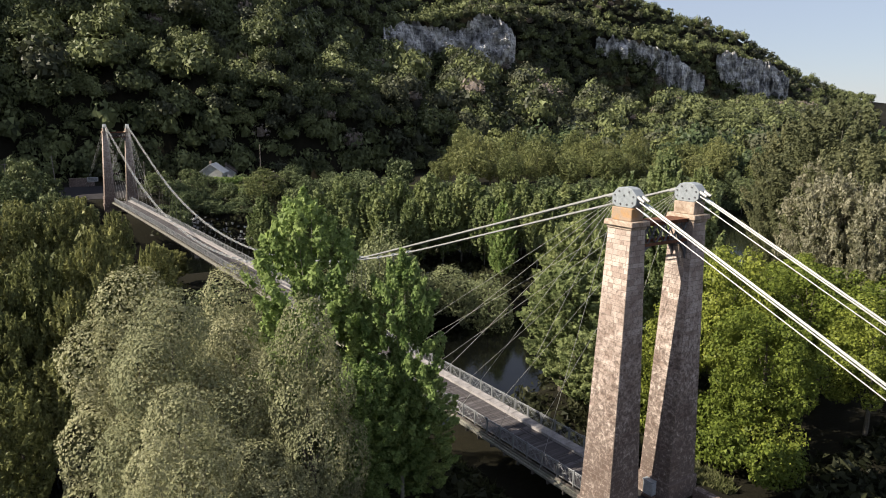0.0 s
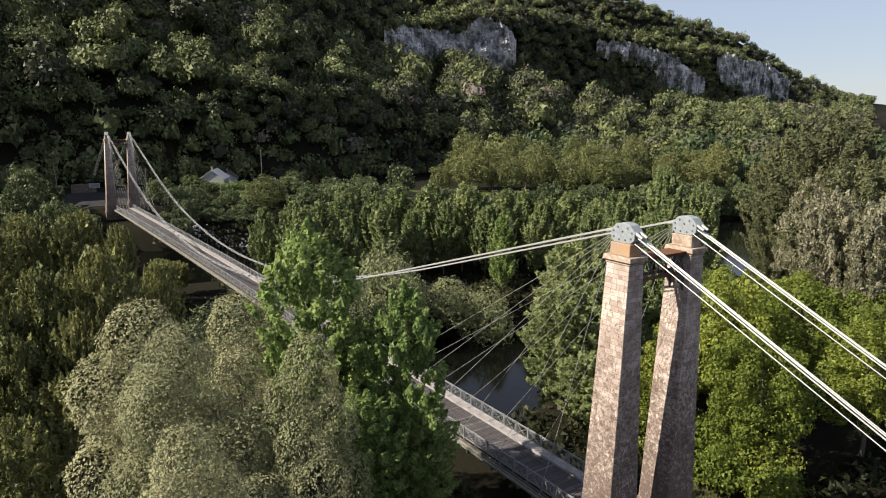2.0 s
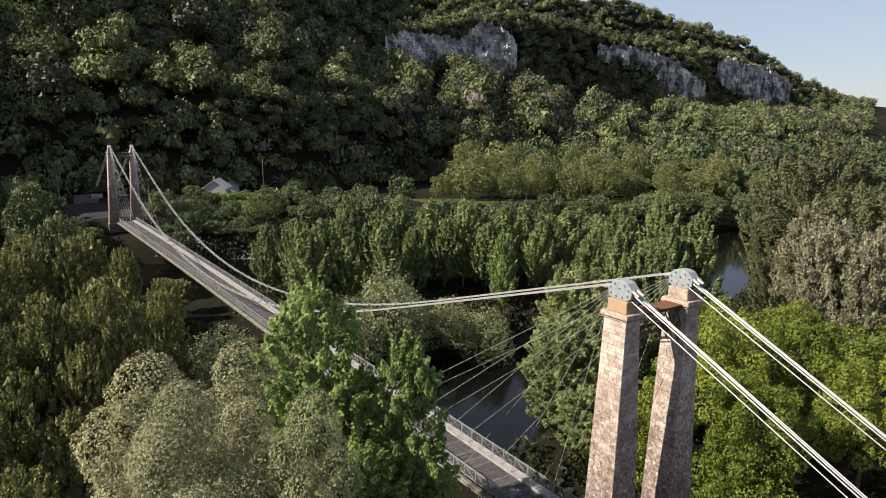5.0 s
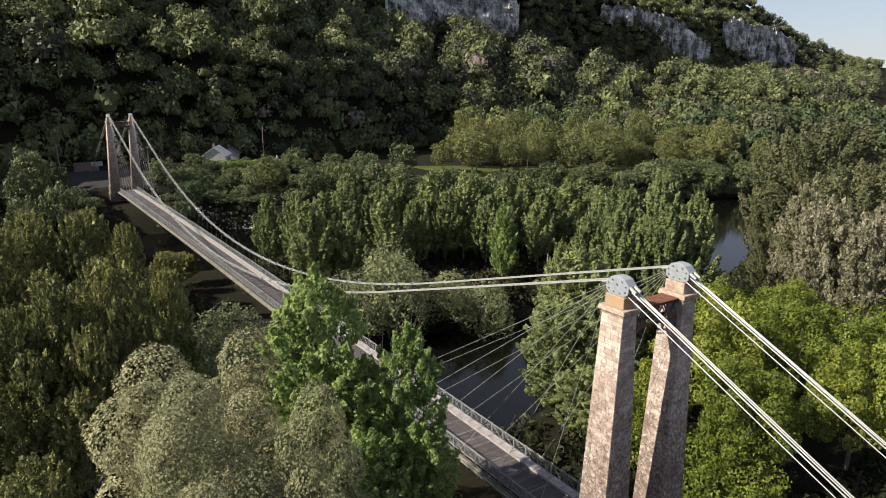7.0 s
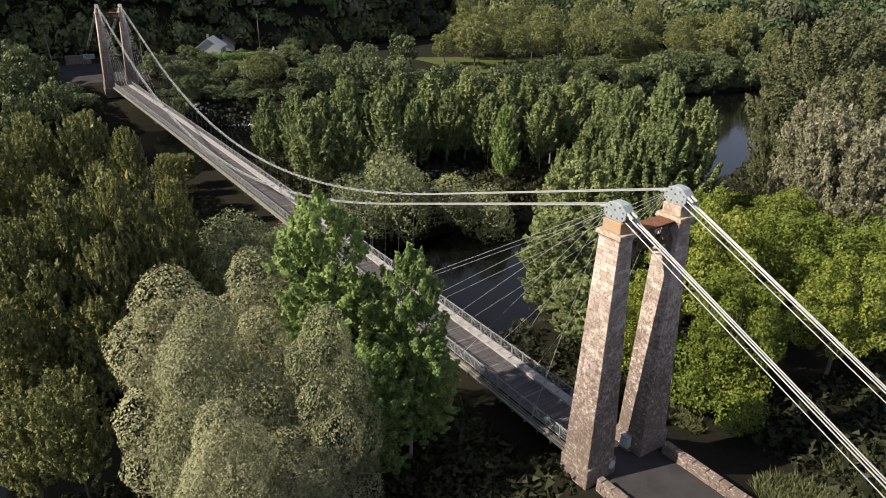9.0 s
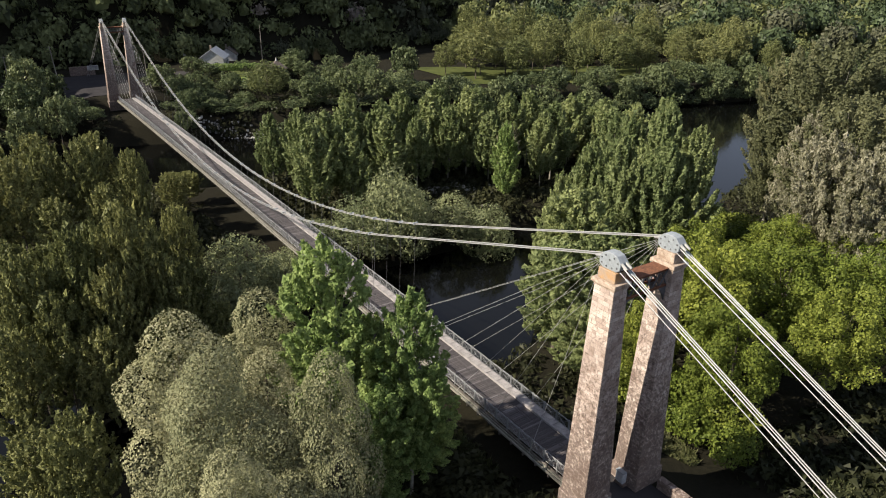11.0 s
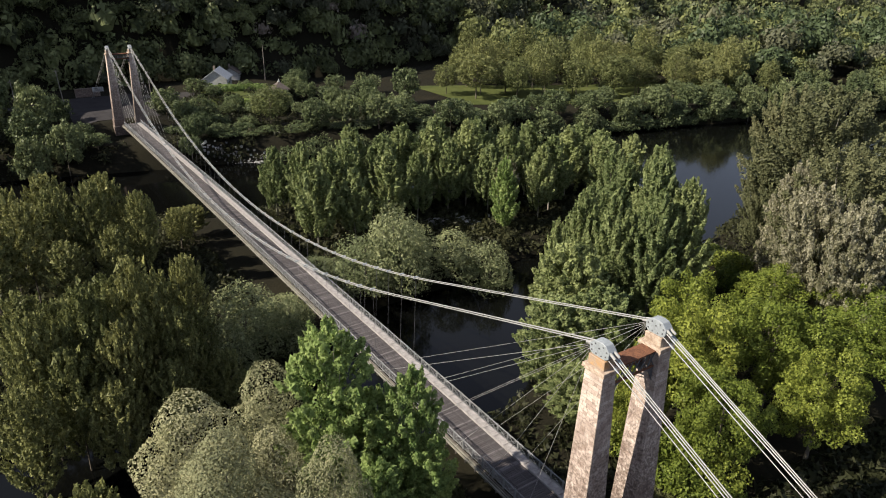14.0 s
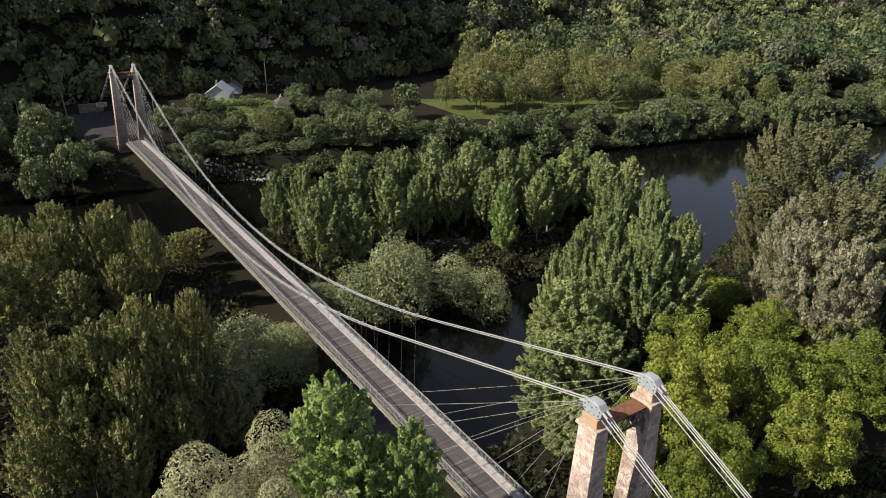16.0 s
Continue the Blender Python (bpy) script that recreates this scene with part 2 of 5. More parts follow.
L_VALLEY = mat_leaf("valley_leaves", (0.025, 0.04, 0.013), (0.064, 0.092, 0.03), (0.165, 0.215, 0.07), clump=0.12, trans=0.15, spread=0.6)
L_BANK = mat_leaf("bank_leaves", (0.03, 0.046, 0.016), (0.085, 0.118, 0.038), (0.24, 0.29, 0.092), trans=0.2, spread=0.5)
L_TAN = mat_leaf("dry_hill_leaves", (0.16, 0.13, 0.07), (0.28, 0.23, 0.13), (0.42, 0.36, 0.23), clump=0.3, trans=0.1, spread=0.5)
L_GRASS = mat_leaf("grass_blades", (0.05, 0.07, 0.015), (0.11, 0.13, 0.035), (0.2, 0.21, 0.08))
M_TURF = mat_mottled("turf", (0.036, 0.048, 0.012), (0.088, 0.1, 0.028), 0.12, 0.95, fine=4)
M_WHITE = mat_mottled("white_render", (0.3, 0.295, 0.28), (0.46, 0.455, 0.435), 1.0, 0.9)
M_ROOF = mat_mottled("brown_roof", (0.06, 0.05, 0.045), (0.13, 0.11, 0.1), 2, 0.9)
M_PALEROOF = mat_mottled("pale_roof", (0.35, 0.36, 0.37), (0.5, 0.51, 0.52), 1.5, 0.7)
M_WOOD = mat_mottled("pole_wood", (0.16, 0.14, 0.12), (0.3, 0.27, 0.24), 3, 0.9)
M_GLASS = mat_mottled("window_dark", (0.02, 0.025, 0.03), (0.05, 0.055, 0.06), 1, 0.15)


# ---- mesh helpers ----
def quick_mesh(name, verts, faces, mat=None):
    """Mesh from numpy vertices (n,3) and faces (m,4) or (m,3)."""
    me = bpy.data.meshes.new(name)
    verts = np.ascontiguousarray(verts, dtype=np.float32)
    faces = np.ascontiguousarray(faces, dtype=np.int32)
    k = faces.shape[1]
    me.vertices.add(len(verts))
    me.vertices.foreach_set("co", verts.ravel())
    me.loops.add(faces.size)
    me.loops.foreach_set("vertex_index", faces.ravel())
    me.polygons.add(len(faces))
    me.polygons.foreach_set("loop_start", np.arange(0, faces.size, k, dtype=np.int32))
    me.polygons.foreach_set("loop_total", np.full(len(faces), k, dtype=np.int32))
    me.update(calc_edges=True)
    me.shade_flat()
    if mat is not None:
        me.materials.append(mat)
    return me


def bm_mesh(name, bm, mat):
    me = bpy.data.meshes.new(name)
    bm.to_mesh(me)
    bm.free()
    me.materials.append(mat)
    return me


def part(name, bm, mat, parent, label=""):
    """Links a bmesh or a mesh as one mesh object under a thing or a part."""
    me = bm_mesh(name, bm, mat) if isinstance(bm, bmesh.types.BMesh) else bm
    ob = new(name, me)
    ob.parent = parent
    if label:
        ob["label"] = label
    return ob


def thing(name, label, category, group="", at=(0, 0, 0), kind=""):
    ob = new(name)
    ob.matrix_basis = pose(*at)
    return tagged(ob, label, category, group, kind)


def box(bm, x0, x1, y0, y1, z0, z1, taper=0.0):
    t = taper
    vs = [bm.verts.new(p) for p in ((x0, y0, z0), (x1, y0, z0), (x1, y1, z0), (x0, y1, z0),
          (x0 + t, y0 + t, z1), (x1 - t, y0 + t, z1), (x1 - t, y1 - t, z1), (x0 + t, y1 - t, z1))]
    for f in ((3, 2, 1, 0), (4, 5, 6, 7), (0, 1, 5, 4), (1, 2, 6, 5), (2, 3, 7, 6), (3, 0, 4, 7)):
        bm.faces.new([vs[i] for i in f])


def bar(bm, a, b, r, sides=5, r2=None):
    """A round bar from a to b."""
    a, b = Vector(a), Vector(b)
    d = (b - a).normalized()
    u = d.cross(Vector((0, 0, 1)) if abs(d.z) < 0.95 else Vector((1, 0, 0))).normalized()
    w = d.cross(u)
    r2 = r if r2 is None else r2
    ra = [bm.verts.new(a + (u * math.cos(k * math.tau / sides) + w * math.sin(k * math.tau / sides)) * r) for k in range(sides)]
    rb = [bm.verts.new(b + (u * math.cos(k * math.tau / sides) + w * math.sin(k * math.tau / sides)) * r2) for k in range(sides)]
    for k in range(sides):
        bm.faces.new((ra[k], ra[(k + 1) % sides], rb[(k + 1) % sides], rb[k]))
    bm.faces.new(ra[::-1])
    bm.faces.new(rb)


def prism(bm, profile, y0, y1):
    """An outline in x and z, drawn out along y."""
    a = [bm.verts.new((x, y0, z)) for x, z in profile]
    b = [bm.verts.new((x, y1, z)) for x, z in profile]
    n = len(profile)
    for k in range(n):
        bm.faces.new((a[k], a[(k + 1) % n], b[(k + 1) % n], b[k]))
    bm.faces.new(a[::-1])
    bm.faces.new(b)


def bevelled(bm, width=0.03):
    bmesh.ops.recalc_face_normals(bm, faces=bm.faces)
    bmesh.ops.bevel(bm, geom=bm.edges[:], offset=width, segments=1, affect="EDGES")
    return bm


def tube_path(pts, r, sides=5):
    """A round tube along points, as a numpy mesh."""
    pts = np.array(pts, float)
    d = np.gradient(pts, axis=0)
    d /= np.linalg.norm(d, axis=1)[:, None]
    up = np.array([0.0, 0.0, 1.0])
    u = np.cross(d, up)
    u /= np.linalg.norm(u, axis=1)[:, None] + 1e-9
    w = np.cross(d, u)
    ang = np.arange(sides) * math.tau / sides
    v = (pts[:, None] + r * (np.cos(ang)[None, :, None] * u[:, None] + np.sin(ang)[None, :, None] * w[:, None])).reshape(-1, 3)
    f = []
    for i in range(len(pts) - 1):
        for k in range(sides):
            f.append((i * sides + k, i * sides + (k + 1) % sides, (i + 1) * sides + (k + 1) % sides, (i + 1) * sides + k))
    return v, np.array(f)


# ---- terrain ----
WATER_Z = -10.0
CENTRE = np.array([-24.8, 32.1])
# bearings (degrees) and for each: foot, mid slope, upper slope and crest, as distance and height
# bearings 25 and 9: unseen spur on the left, shaped to shade the hill foot
BEARING = np.array([25.0, 9.0, 2.0, -3.0, -10.0, -21.0, -31.0, -40.0, -48.6, -53.0, -57.0, -60.0, -63.0, -68.0])
FOOT_R = np.array([205, 212, 254, 259, 261, 271, 312, 345, 420, 460, 500, 520, 560, 700.0])
MID_R = np.array([220, 224, 262, 266, 268, 278, 322, 400, 500, 540, 570, 600, 680, 800.0])
MID_Z = np.array([44, 44, 28.4, 27.3, 28.4, 26.2, 22.6, 19.9, 20.1, 20.1, 19.7, 19.1, 20.2, 22.9])
UP_R = np.array([290, 280, 296, 300, 305, 350, 531, 594, 689, 757, 836, 911, 1003, 1216.0])
UP_Z = np.array([82, 77, 52.4, 51.5, 53.0, 63.3, 59.8, 55.3, 30.4, 30.5, 34.9, 35.8, 29.7, 32.8])
TOP_R = np.array([360, 352, 425, 430, 440, 490, 606, 672, 779, 847, 931, 991, 1103, 1400.0])
TOP_Z = np.array([155, 143, 170.5, 170.5, 173.3, 158.7, 122.9, 132.3, 142.4, 126.0, 116.4, 87.4, 60.6, 46.0])
# steep steps in the upper slope
CLIFF_B = np.array([-63.0, -60.5, -57.0, -53.0, -49.0, -44.0, -39.0, -31.0, -28.0, -22.0, -17.0, -10.0, -5.0, -2.0])
CLIFF_H = np.array([0.0, 25.0, 54.0, 62.0, 67.0, 63.0, 50.0, 29.0, 0.0, 0.0, 14.0, 28.0, 26.0, 6.0])


def smooth(a, b, x):
    t = np.clip((x - a) / (b - a), 0, 1)
    return t * t * (3 - 2 * t)


def wob(x, y, s, seed=0.0):
    """Cheap smooth waves, about -1 to 1."""
    return (np.sin(x * s + seed) * np.cos(y * s * 1.13 + seed * 2.1) + 0.6 * np.sin(x * s * 2.3 + y * s * 1.7 + seed * 3.3)
            + 0.4 * np.cos(x * s * 4.1 - y * s * 3.7 + seed)) / 2.0


def height(x, y):
    x, y = np.asarray(x, float), np.asarray(y, float)
    yy = np.clip(y, -900, 40)
    e1, e2 = 20 + 0.33 * np.clip(-y - 8, 0, 80), 48 + 9 * smooth(5, -9, y) + 0.05 * np.clip(-y, 0, 80)      # near channel
    e3, e4 = 104 + 0.27 * (yy + 20), 148 + 0.23 * (yy + 20)                          # far channel
    w1 = wob(x, y, 0.05, 1.0) * 3
    near = -4.2 + 0.5 * wob(x, y, 0.11, 2.0)
    isle = -7.6 + 0.7 * wob(x, y, 0.08, 3.0)
    plain = -4.6 + 0.5 * wob(x, y, 0.03, 4.0)
    bed = -12.0
    isle = bed + (isle - bed) * smooth(-97, -84, y + w1)
    z = near + (bed - near) * smooth(e1 - 1, e1 + 6, x + w1)
    z = z + (isle - z) * smooth(e2 - 3, e2 + 4, x + w1)
    z = z + (bed - z) * smooth(e3 - 4, e3 + 4, x + w1 * 0.6)
    z = z + (plain - z) * smooth(e4 - 3, e4 + 5, x + w1 * 0.4)
    # embankments that carry the road to the bridge
    for inside, fade in ((x < 2, smooth(9.0, 4.4, np.abs(y))), (x > 168, smooth(16.0, 7.0, np.abs(y)) * smooth(168, 170, x))):
        z = np.where(inside, z + (-1.48 - z) * fade, z)
    # level ground of the crossroads on the far side
    z = z + (-1.75 - z) * smooth(186, 194, x) * smooth(75, 50, np.abs(y))
    # the hill behind the far bank
    dx, dy = x - CENTRE[0], y - CENTRE[1]
    r = np.hypot(dx, dy)
    b = np.degrees(np.arctan2(dy, dx))
    o = np.argsort(BEARING)
    g = lambda tab: np.interp(b, BEARING[o], tab[o])
    r0, r1, r2, r3 = g(FOOT_R), g(MID_R), g(UP_R), g(TOP_R)
    z1, z2, z3 = g(MID_Z), g(UP_Z), g(TOP_Z)
    jump = np.interp(b, CLIFF_B, CLIFF_H)
    hill = np.where(r < r1, plain + (z1 - plain) * np.clip((r - r0) / (r1 - r0), 0, 1),
           np.where(r < r2, z1 + (z2 - z1) * (r - r1) / (r2 - r1),
           np.where(r < r3, np.maximum(z2 + (z3 - z2) * np.clip((r - r2) / (r3 - r2), 0, 1), z2 + jump * smooth(2, 10, r - r2)), z3 - (r - r3) * 0.06)))
    fold = np.sin(b * 1.15 + 0.5 * np.sin(r * 0.021)) + 0.6 * np.sin(b * 2.3 + 1.3 + 0.012 * r)
    hill = hill + fold * smooth(2, 24, r - r0) * (5.5 + 3.0 * smooth(20, 150, r - r0)) * smooth(-62, -50, b) * smooth(10, -30, r - r2)
    hill = hill + smooth(0, 60, r - r0) * (wob(x, y, 0.045, 5.0) * 3.5 + 9.0 * np.sin(b * 0.9 + 0.006 * r) * smooth(40, 140, r - r0) * smooth(-45, -30, b) * smooth(10, -30, r - r2))
    fwd = (x > 60) & (b < 60) & (b > -75)
    return np.where(fwd & (r > r0), np.maximum(hill, -6), z)


def grid_mesh(name, xs, ys, mat, zfun):
    X, Y = np.meshgrid(xs, ys, indexing="ij")
    Z = zfun(X, Y)
    v = np.stack([X, Y, Z], -1).reshape(-1, 3)
    ny = len(ys)
    i, j = np.meshgrid(np.arange(len(xs) - 1), np.arange(ny - 1), indexing="ij")
    a = (i * ny + j).ravel()
    return quick_mesh(name, v, np.stack([a, a + ny, a + ny + 1, a + 1], -1), mat)


def spaced(*runs):
    out = []
    for a, b, s in runs:
        out.append(np.arange(a, b, s))
    return np.concatenate(out)


xs = spaced((-3000, -200, 200), (-200, -40, 16), (-40, 200, 3.2), (200, 700, 8), (700, 4001, 150))
ys = spaced((-4000, -900, 150), (-900, -260, 12), (-260, 80, 3.2), (80, 300, 12), (300, 3001, 180))
ground = tagged(new("ground", grid_mesh("ground", xs, ys, M_GROUND, height)), "earth and undergrowth of river banks and hill, darkened for tree shade", "ground", kind="structure")
for p in ground.data.polygons:
    p.use_smooth = True
bmw = bmesh.new()
box(bmw, -60, 220, -1500, 900, WATER_Z - 0.6, WATER_Z)
water = tagged(new("water", bm_mesh("water", bmw, M_WATER)), "dark calm river water between wooded banks", "river", kind="structure")


# ---- bridge ----
DECK, SPAN, CY, PY, RAIL_Y = -1.4, 170.0, 2.64, 2.7, 2.03
SADDLE_Z, FALL, BACK = 18.13, 0.304, 0.472
STRAIGHT = 27.0


def camber(x):
    """Rise of the deck towards the middle of the span."""
    return 2.0 * x * (SPAN - x) / SPAN ** 2


def cable_z(x):
    """Height of the main cables: straight beside the towers, hanging between."""
    x = min(x, SPAN - x)
    half = SPAN / 2 - STRAIGHT
    low = SADDLE_Z - FALL * (STRAIGHT + half / 2)
    return SADDLE_Z - FALL * x if x < STRAIGHT else low + FALL / (2 * half) * (SPAN / 2 - x) ** 2


SH_Z0, SH_Z1 = -1.4, 16.1          # shaft of a pylon, from road to cornice


def shaft_half(z):
    return 0.806 + 0.0192 * (16 - z), 0.576 + 0.0421 * (16 - z)


def stone_faces(rng, z0, z1, half, course=0.3, proud=0.009):
    """Courses of cut stone on the four faces of a tapered shaft: (face, z, verts, faces) for each."""
    out = []
    z = z0
    while z < z1 - 0.05:
        h = min(course * rng.uniform(0.8, 1.25), z1 - z)
        if z1 - z - h < 0.12:
            h = z1 - z
        for face in range(4):
            (ax, ay), (bx, by) = half(z), half(z + h)
            wa, wb = (ax, bx) if face % 2 == 0 else (ay, by)
            da, db = (ay, by) if face % 2 == 0 else (ax, bx)
            cuts = [-1.0]
            while cuts[-1] < 1.0:
                cuts.append(cuts[-1] + rng.uniform(0.24, 0.62) / max(wa, 0.5))
            cuts = cuts[:-1] if 1.0 - cuts[-2] < 0.18 and len(cuts) > 2 else cuts
            cuts[-1] = 1.0
            for c0, c1 in zip(cuts, cuts[1:]):
                g, p = 0.007, proud * rng.uniform(0.5, 1.4)
                lo, hi = z + g, z + h - g
                ring = []
                for dep in (-0.03, p):
                    ins = 0.0 if dep < 0 else 0.006
                    for c, zz, w, d, sg, sz in ((c0, lo, wa, da, 1, 1), (c1, lo, wa, da, -1, 1), (c1, hi, wb, db, -1, -1), (c0, hi, wb, db, 1, -1)):
                        u, o, q = c * w + sg * (g + ins), d + dep, zz + sz * ins
                        ring.append({0: (-u, o, q), 1: (-o, -u, q), 2: (u, -o, q), 3: (o, u, q)}[face])
                f = [(4, 5, 6, 7), (0, 1, 5, 4), (1, 2, 6, 5), (2, 3, 7, 6), (3, 0, 4, 7)]
                out.append((face, z, ring, f))
        z += h
    return out


def joined(name, pieces, mat):
    v, f = [], []
    for _, _, ring, fs in pieces:
        n = len(v)
        v += ring
        f += [tuple(n + i for i in q) for q in fs]
    return quick_mesh(name, np.array(v), np.array(f), mat)


def pylon(x, y, rng, lichen, stones, group):
    """A tapered stone pylon with plinth, cornice, cap block and cable saddle."""
    th = thing("bridge_pylon", "tall tapered limestone bridge pylon with steel cable saddle on top", "bridge tower", group, (x, y, 0))
    bm = bmesh.new()
    (ax, ay), (bx, by) = shaft_half(SH_Z0), shaft_half(SH_Z1)
    lo = [bm.verts.new(p) for p in ((-ax, -ay, SH_Z0), (ax, -ay, SH_Z0), (ax, ay, SH_Z0), (-ax, ay, SH_Z0))]
    hi = [bm.verts.new(p) for p in ((-bx, -by, SH_Z1), (bx, -by, SH_Z1), (bx, by, SH_Z1), (-bx, by, SH_Z1))]
    bm.faces.new(hi)
    for k in range(4):
        bm.faces.new((lo[k], lo[(k + 1) % 4], hi[(k + 1) % 4], hi[k]))
    shaft = part("shaft", bm, M_MORTAR, th, "coursed limestone shaft with dark stains")
    bm = bmesh.new()
    box(bm, -1.34, 1.34, -1.47, 1.47, -9.0, -0.12, 0.08)
    part("plinth", bevelled(bm, 0.05), M_STONE, th, "wider rough stone plinth")
    bm = bmesh.new()
    box(bm, -bx - 0.07, bx + 0.07, -by - 0.07, by + 0.07, SH_Z1 - 0.04, SH_Z1 + 0.14)
    box(bm, -bx - 0.2, bx + 0.2, -by - 0.2, by + 0.2, SH_Z1 + 0.13, SH_Z1 + 0.42, 0.04)
    part("cornice", bevelled(bm, 0.03), M_CORNICE, th, "moulded stone cornice with reddish crust")
    bm = bmesh.new()
    box(bm, -0.7, 0.7, -0.5, 0.5, SH_Z1 + 0.42, SH_Z1 + 1.12)
    part("cap_block", bevelled(bm, 0.03), lichen, th, "stone cap block with orange lichen" if lichen is M_LICHEN else "stone cap block, brown and worn")
    # saddle: a housing of two bolted plates round the cables
    bm = bmesh.new()
    zc = SH_Z1 + 1.72
    prof = [(-0.82, zc - 0.4), (-0.56, zc - 0.6), (0.56, zc - 0.6), (0.82, zc - 0.4), (0.86, zc + 0.05), (0.5, zc + 0.42), (0.2, zc + 0.5), (-0.2, zc + 0.5), (-0.5, zc + 0.42), (-0.86, zc + 0.05)]
    prism(bm, prof, -0.36, 0.36)
    saddle = part("saddle", bevelled(bm, 0.03), M_STEEL, th, "light grey bolted steel cable saddle")
    for sy in (-1, 1):
        for bxo, bz in ((-0.6, -0.3), (-0.22, -0.42), (0.22, -0.42), (0.6, -0.3), (-0.64, 0.03), (0.64, 0.03), (-0.34, 0.26), (0.34, 0.26), (0.0, 0.05)):
            bm = bmesh.new()
            bar(bm, (bxo, sy * 0.35, zc + bz), (bxo, sy * 0.40, zc + bz), 0.055, 6)
            part("bolt", bm, M_DARKSTEEL, saddle)
    for sx in (-1, 1):
        for sy in (-0.2, 0.2):
            bm = bmesh.new()
            bar(bm, (sx * 0.8, sy, zc + 0.02), (sx * 1.25, sy, zc + (-0.2 if sx < 0 else -0.12)), 0.11, 8, 0.085)
            part("socket", bm, M_CABLE, saddle)
    pieces = stone_faces(rng, SH_Z0 + 0.02, SH_Z1 - 0.05, shaft_half)
    if stones:
        pieces.sort(key=lambda p: (p[0] not in (0, 1), -p[1]))
        for p in pieces[:290]:
            part("stone", quick_mesh("stone", np.array(p[2]), np.array(p[3]), M_STONE), None, shaft)
        pieces = pieces[290:]
    rest = part("stonework", joined("stonework", pieces, M_STONE), None, shaft)
    rest["kind"] = "stuff"
    return th


rng = random.Random(3)
pylon(0, PY, rng, M_LICHEN, True, "pylons of the bridge")
pylon(0, -PY, rng, M_CORNICE, True, "pylons of the bridge")
pylon(SPAN, PY, rng, M_CORNICE, False, "pylons of the bridge")
pylon(SPAN, -PY, rng, M_CORNICE, False, "pylons of the bridge")


def portal(x):
    th = thing("portal_beam", "rusty riveted lattice beam between two stone pylons", "portal beam", "portal beams", (x, 0, 0))
    w, lo, hi = 2.1, 15.05, 16.2
    for z in (lo, hi):
        for sx in (-0.45, 0.45):
            bm = bmesh.new()
            box(bm, sx - 0.06, sx + 0.06, -w, w, z - 0.09, z + 0.09)
            part("chord", bevelled(bm, 0.015), M_RUST, th)
    bm = bmesh.new()
    box(bm, -0.62, 0.62, -w, w, hi + 0.094, hi + 0.13)
    part("top_plate", bm, M_RUST, th, "rust-red top plate")
    for sx in (-0.45, 0.45):
        n = 6
        for k in range(n):
            a, b = -w + 2 * w * k / n, -w + 2 * w * (k + 1) / n
            for z0, z1 in ((lo, hi), (hi, lo)):
                bm = bmesh.new()
                bar(bm, (sx, a, z0), (sx, b, z1), 0.055, 4)
                part("lattice_bar", bm, M_DARKSTEEL, th)
    # pointed iron consoles under both ends
    for sy in (-1, 1):
        for sx in (-0.45, 0.45):
            bm = bmesh.new()
            prof = [(sy * w, lo - 0.08), (sy * (w - 1.0), lo - 0.08), (sy * (w - 0.55), lo - 0.28), (sy * (w - 0.25), lo - 0.7), (sy * (w - 0.02), lo - 1.25)]
            a = [bm.verts.new((sx - 0.05, y, z)) for y, z in prof]
            b = [bm.verts.new((sx + 0.05, y, z)) for y, z in prof]
            for k in range(len(prof)):
                j = (k + 1) % len(prof)
                bm.faces.new((a[k], a[j], b[j], b[k]))
            bm.faces.new(a[::-1])
            bm.faces.new(b)
            bmesh.ops.recalc_face_normals(bm, faces=bm.faces)
            part("bracket", bm, M_DARKSTEEL, th)
    return th


portal(0)
portal(SPAN)

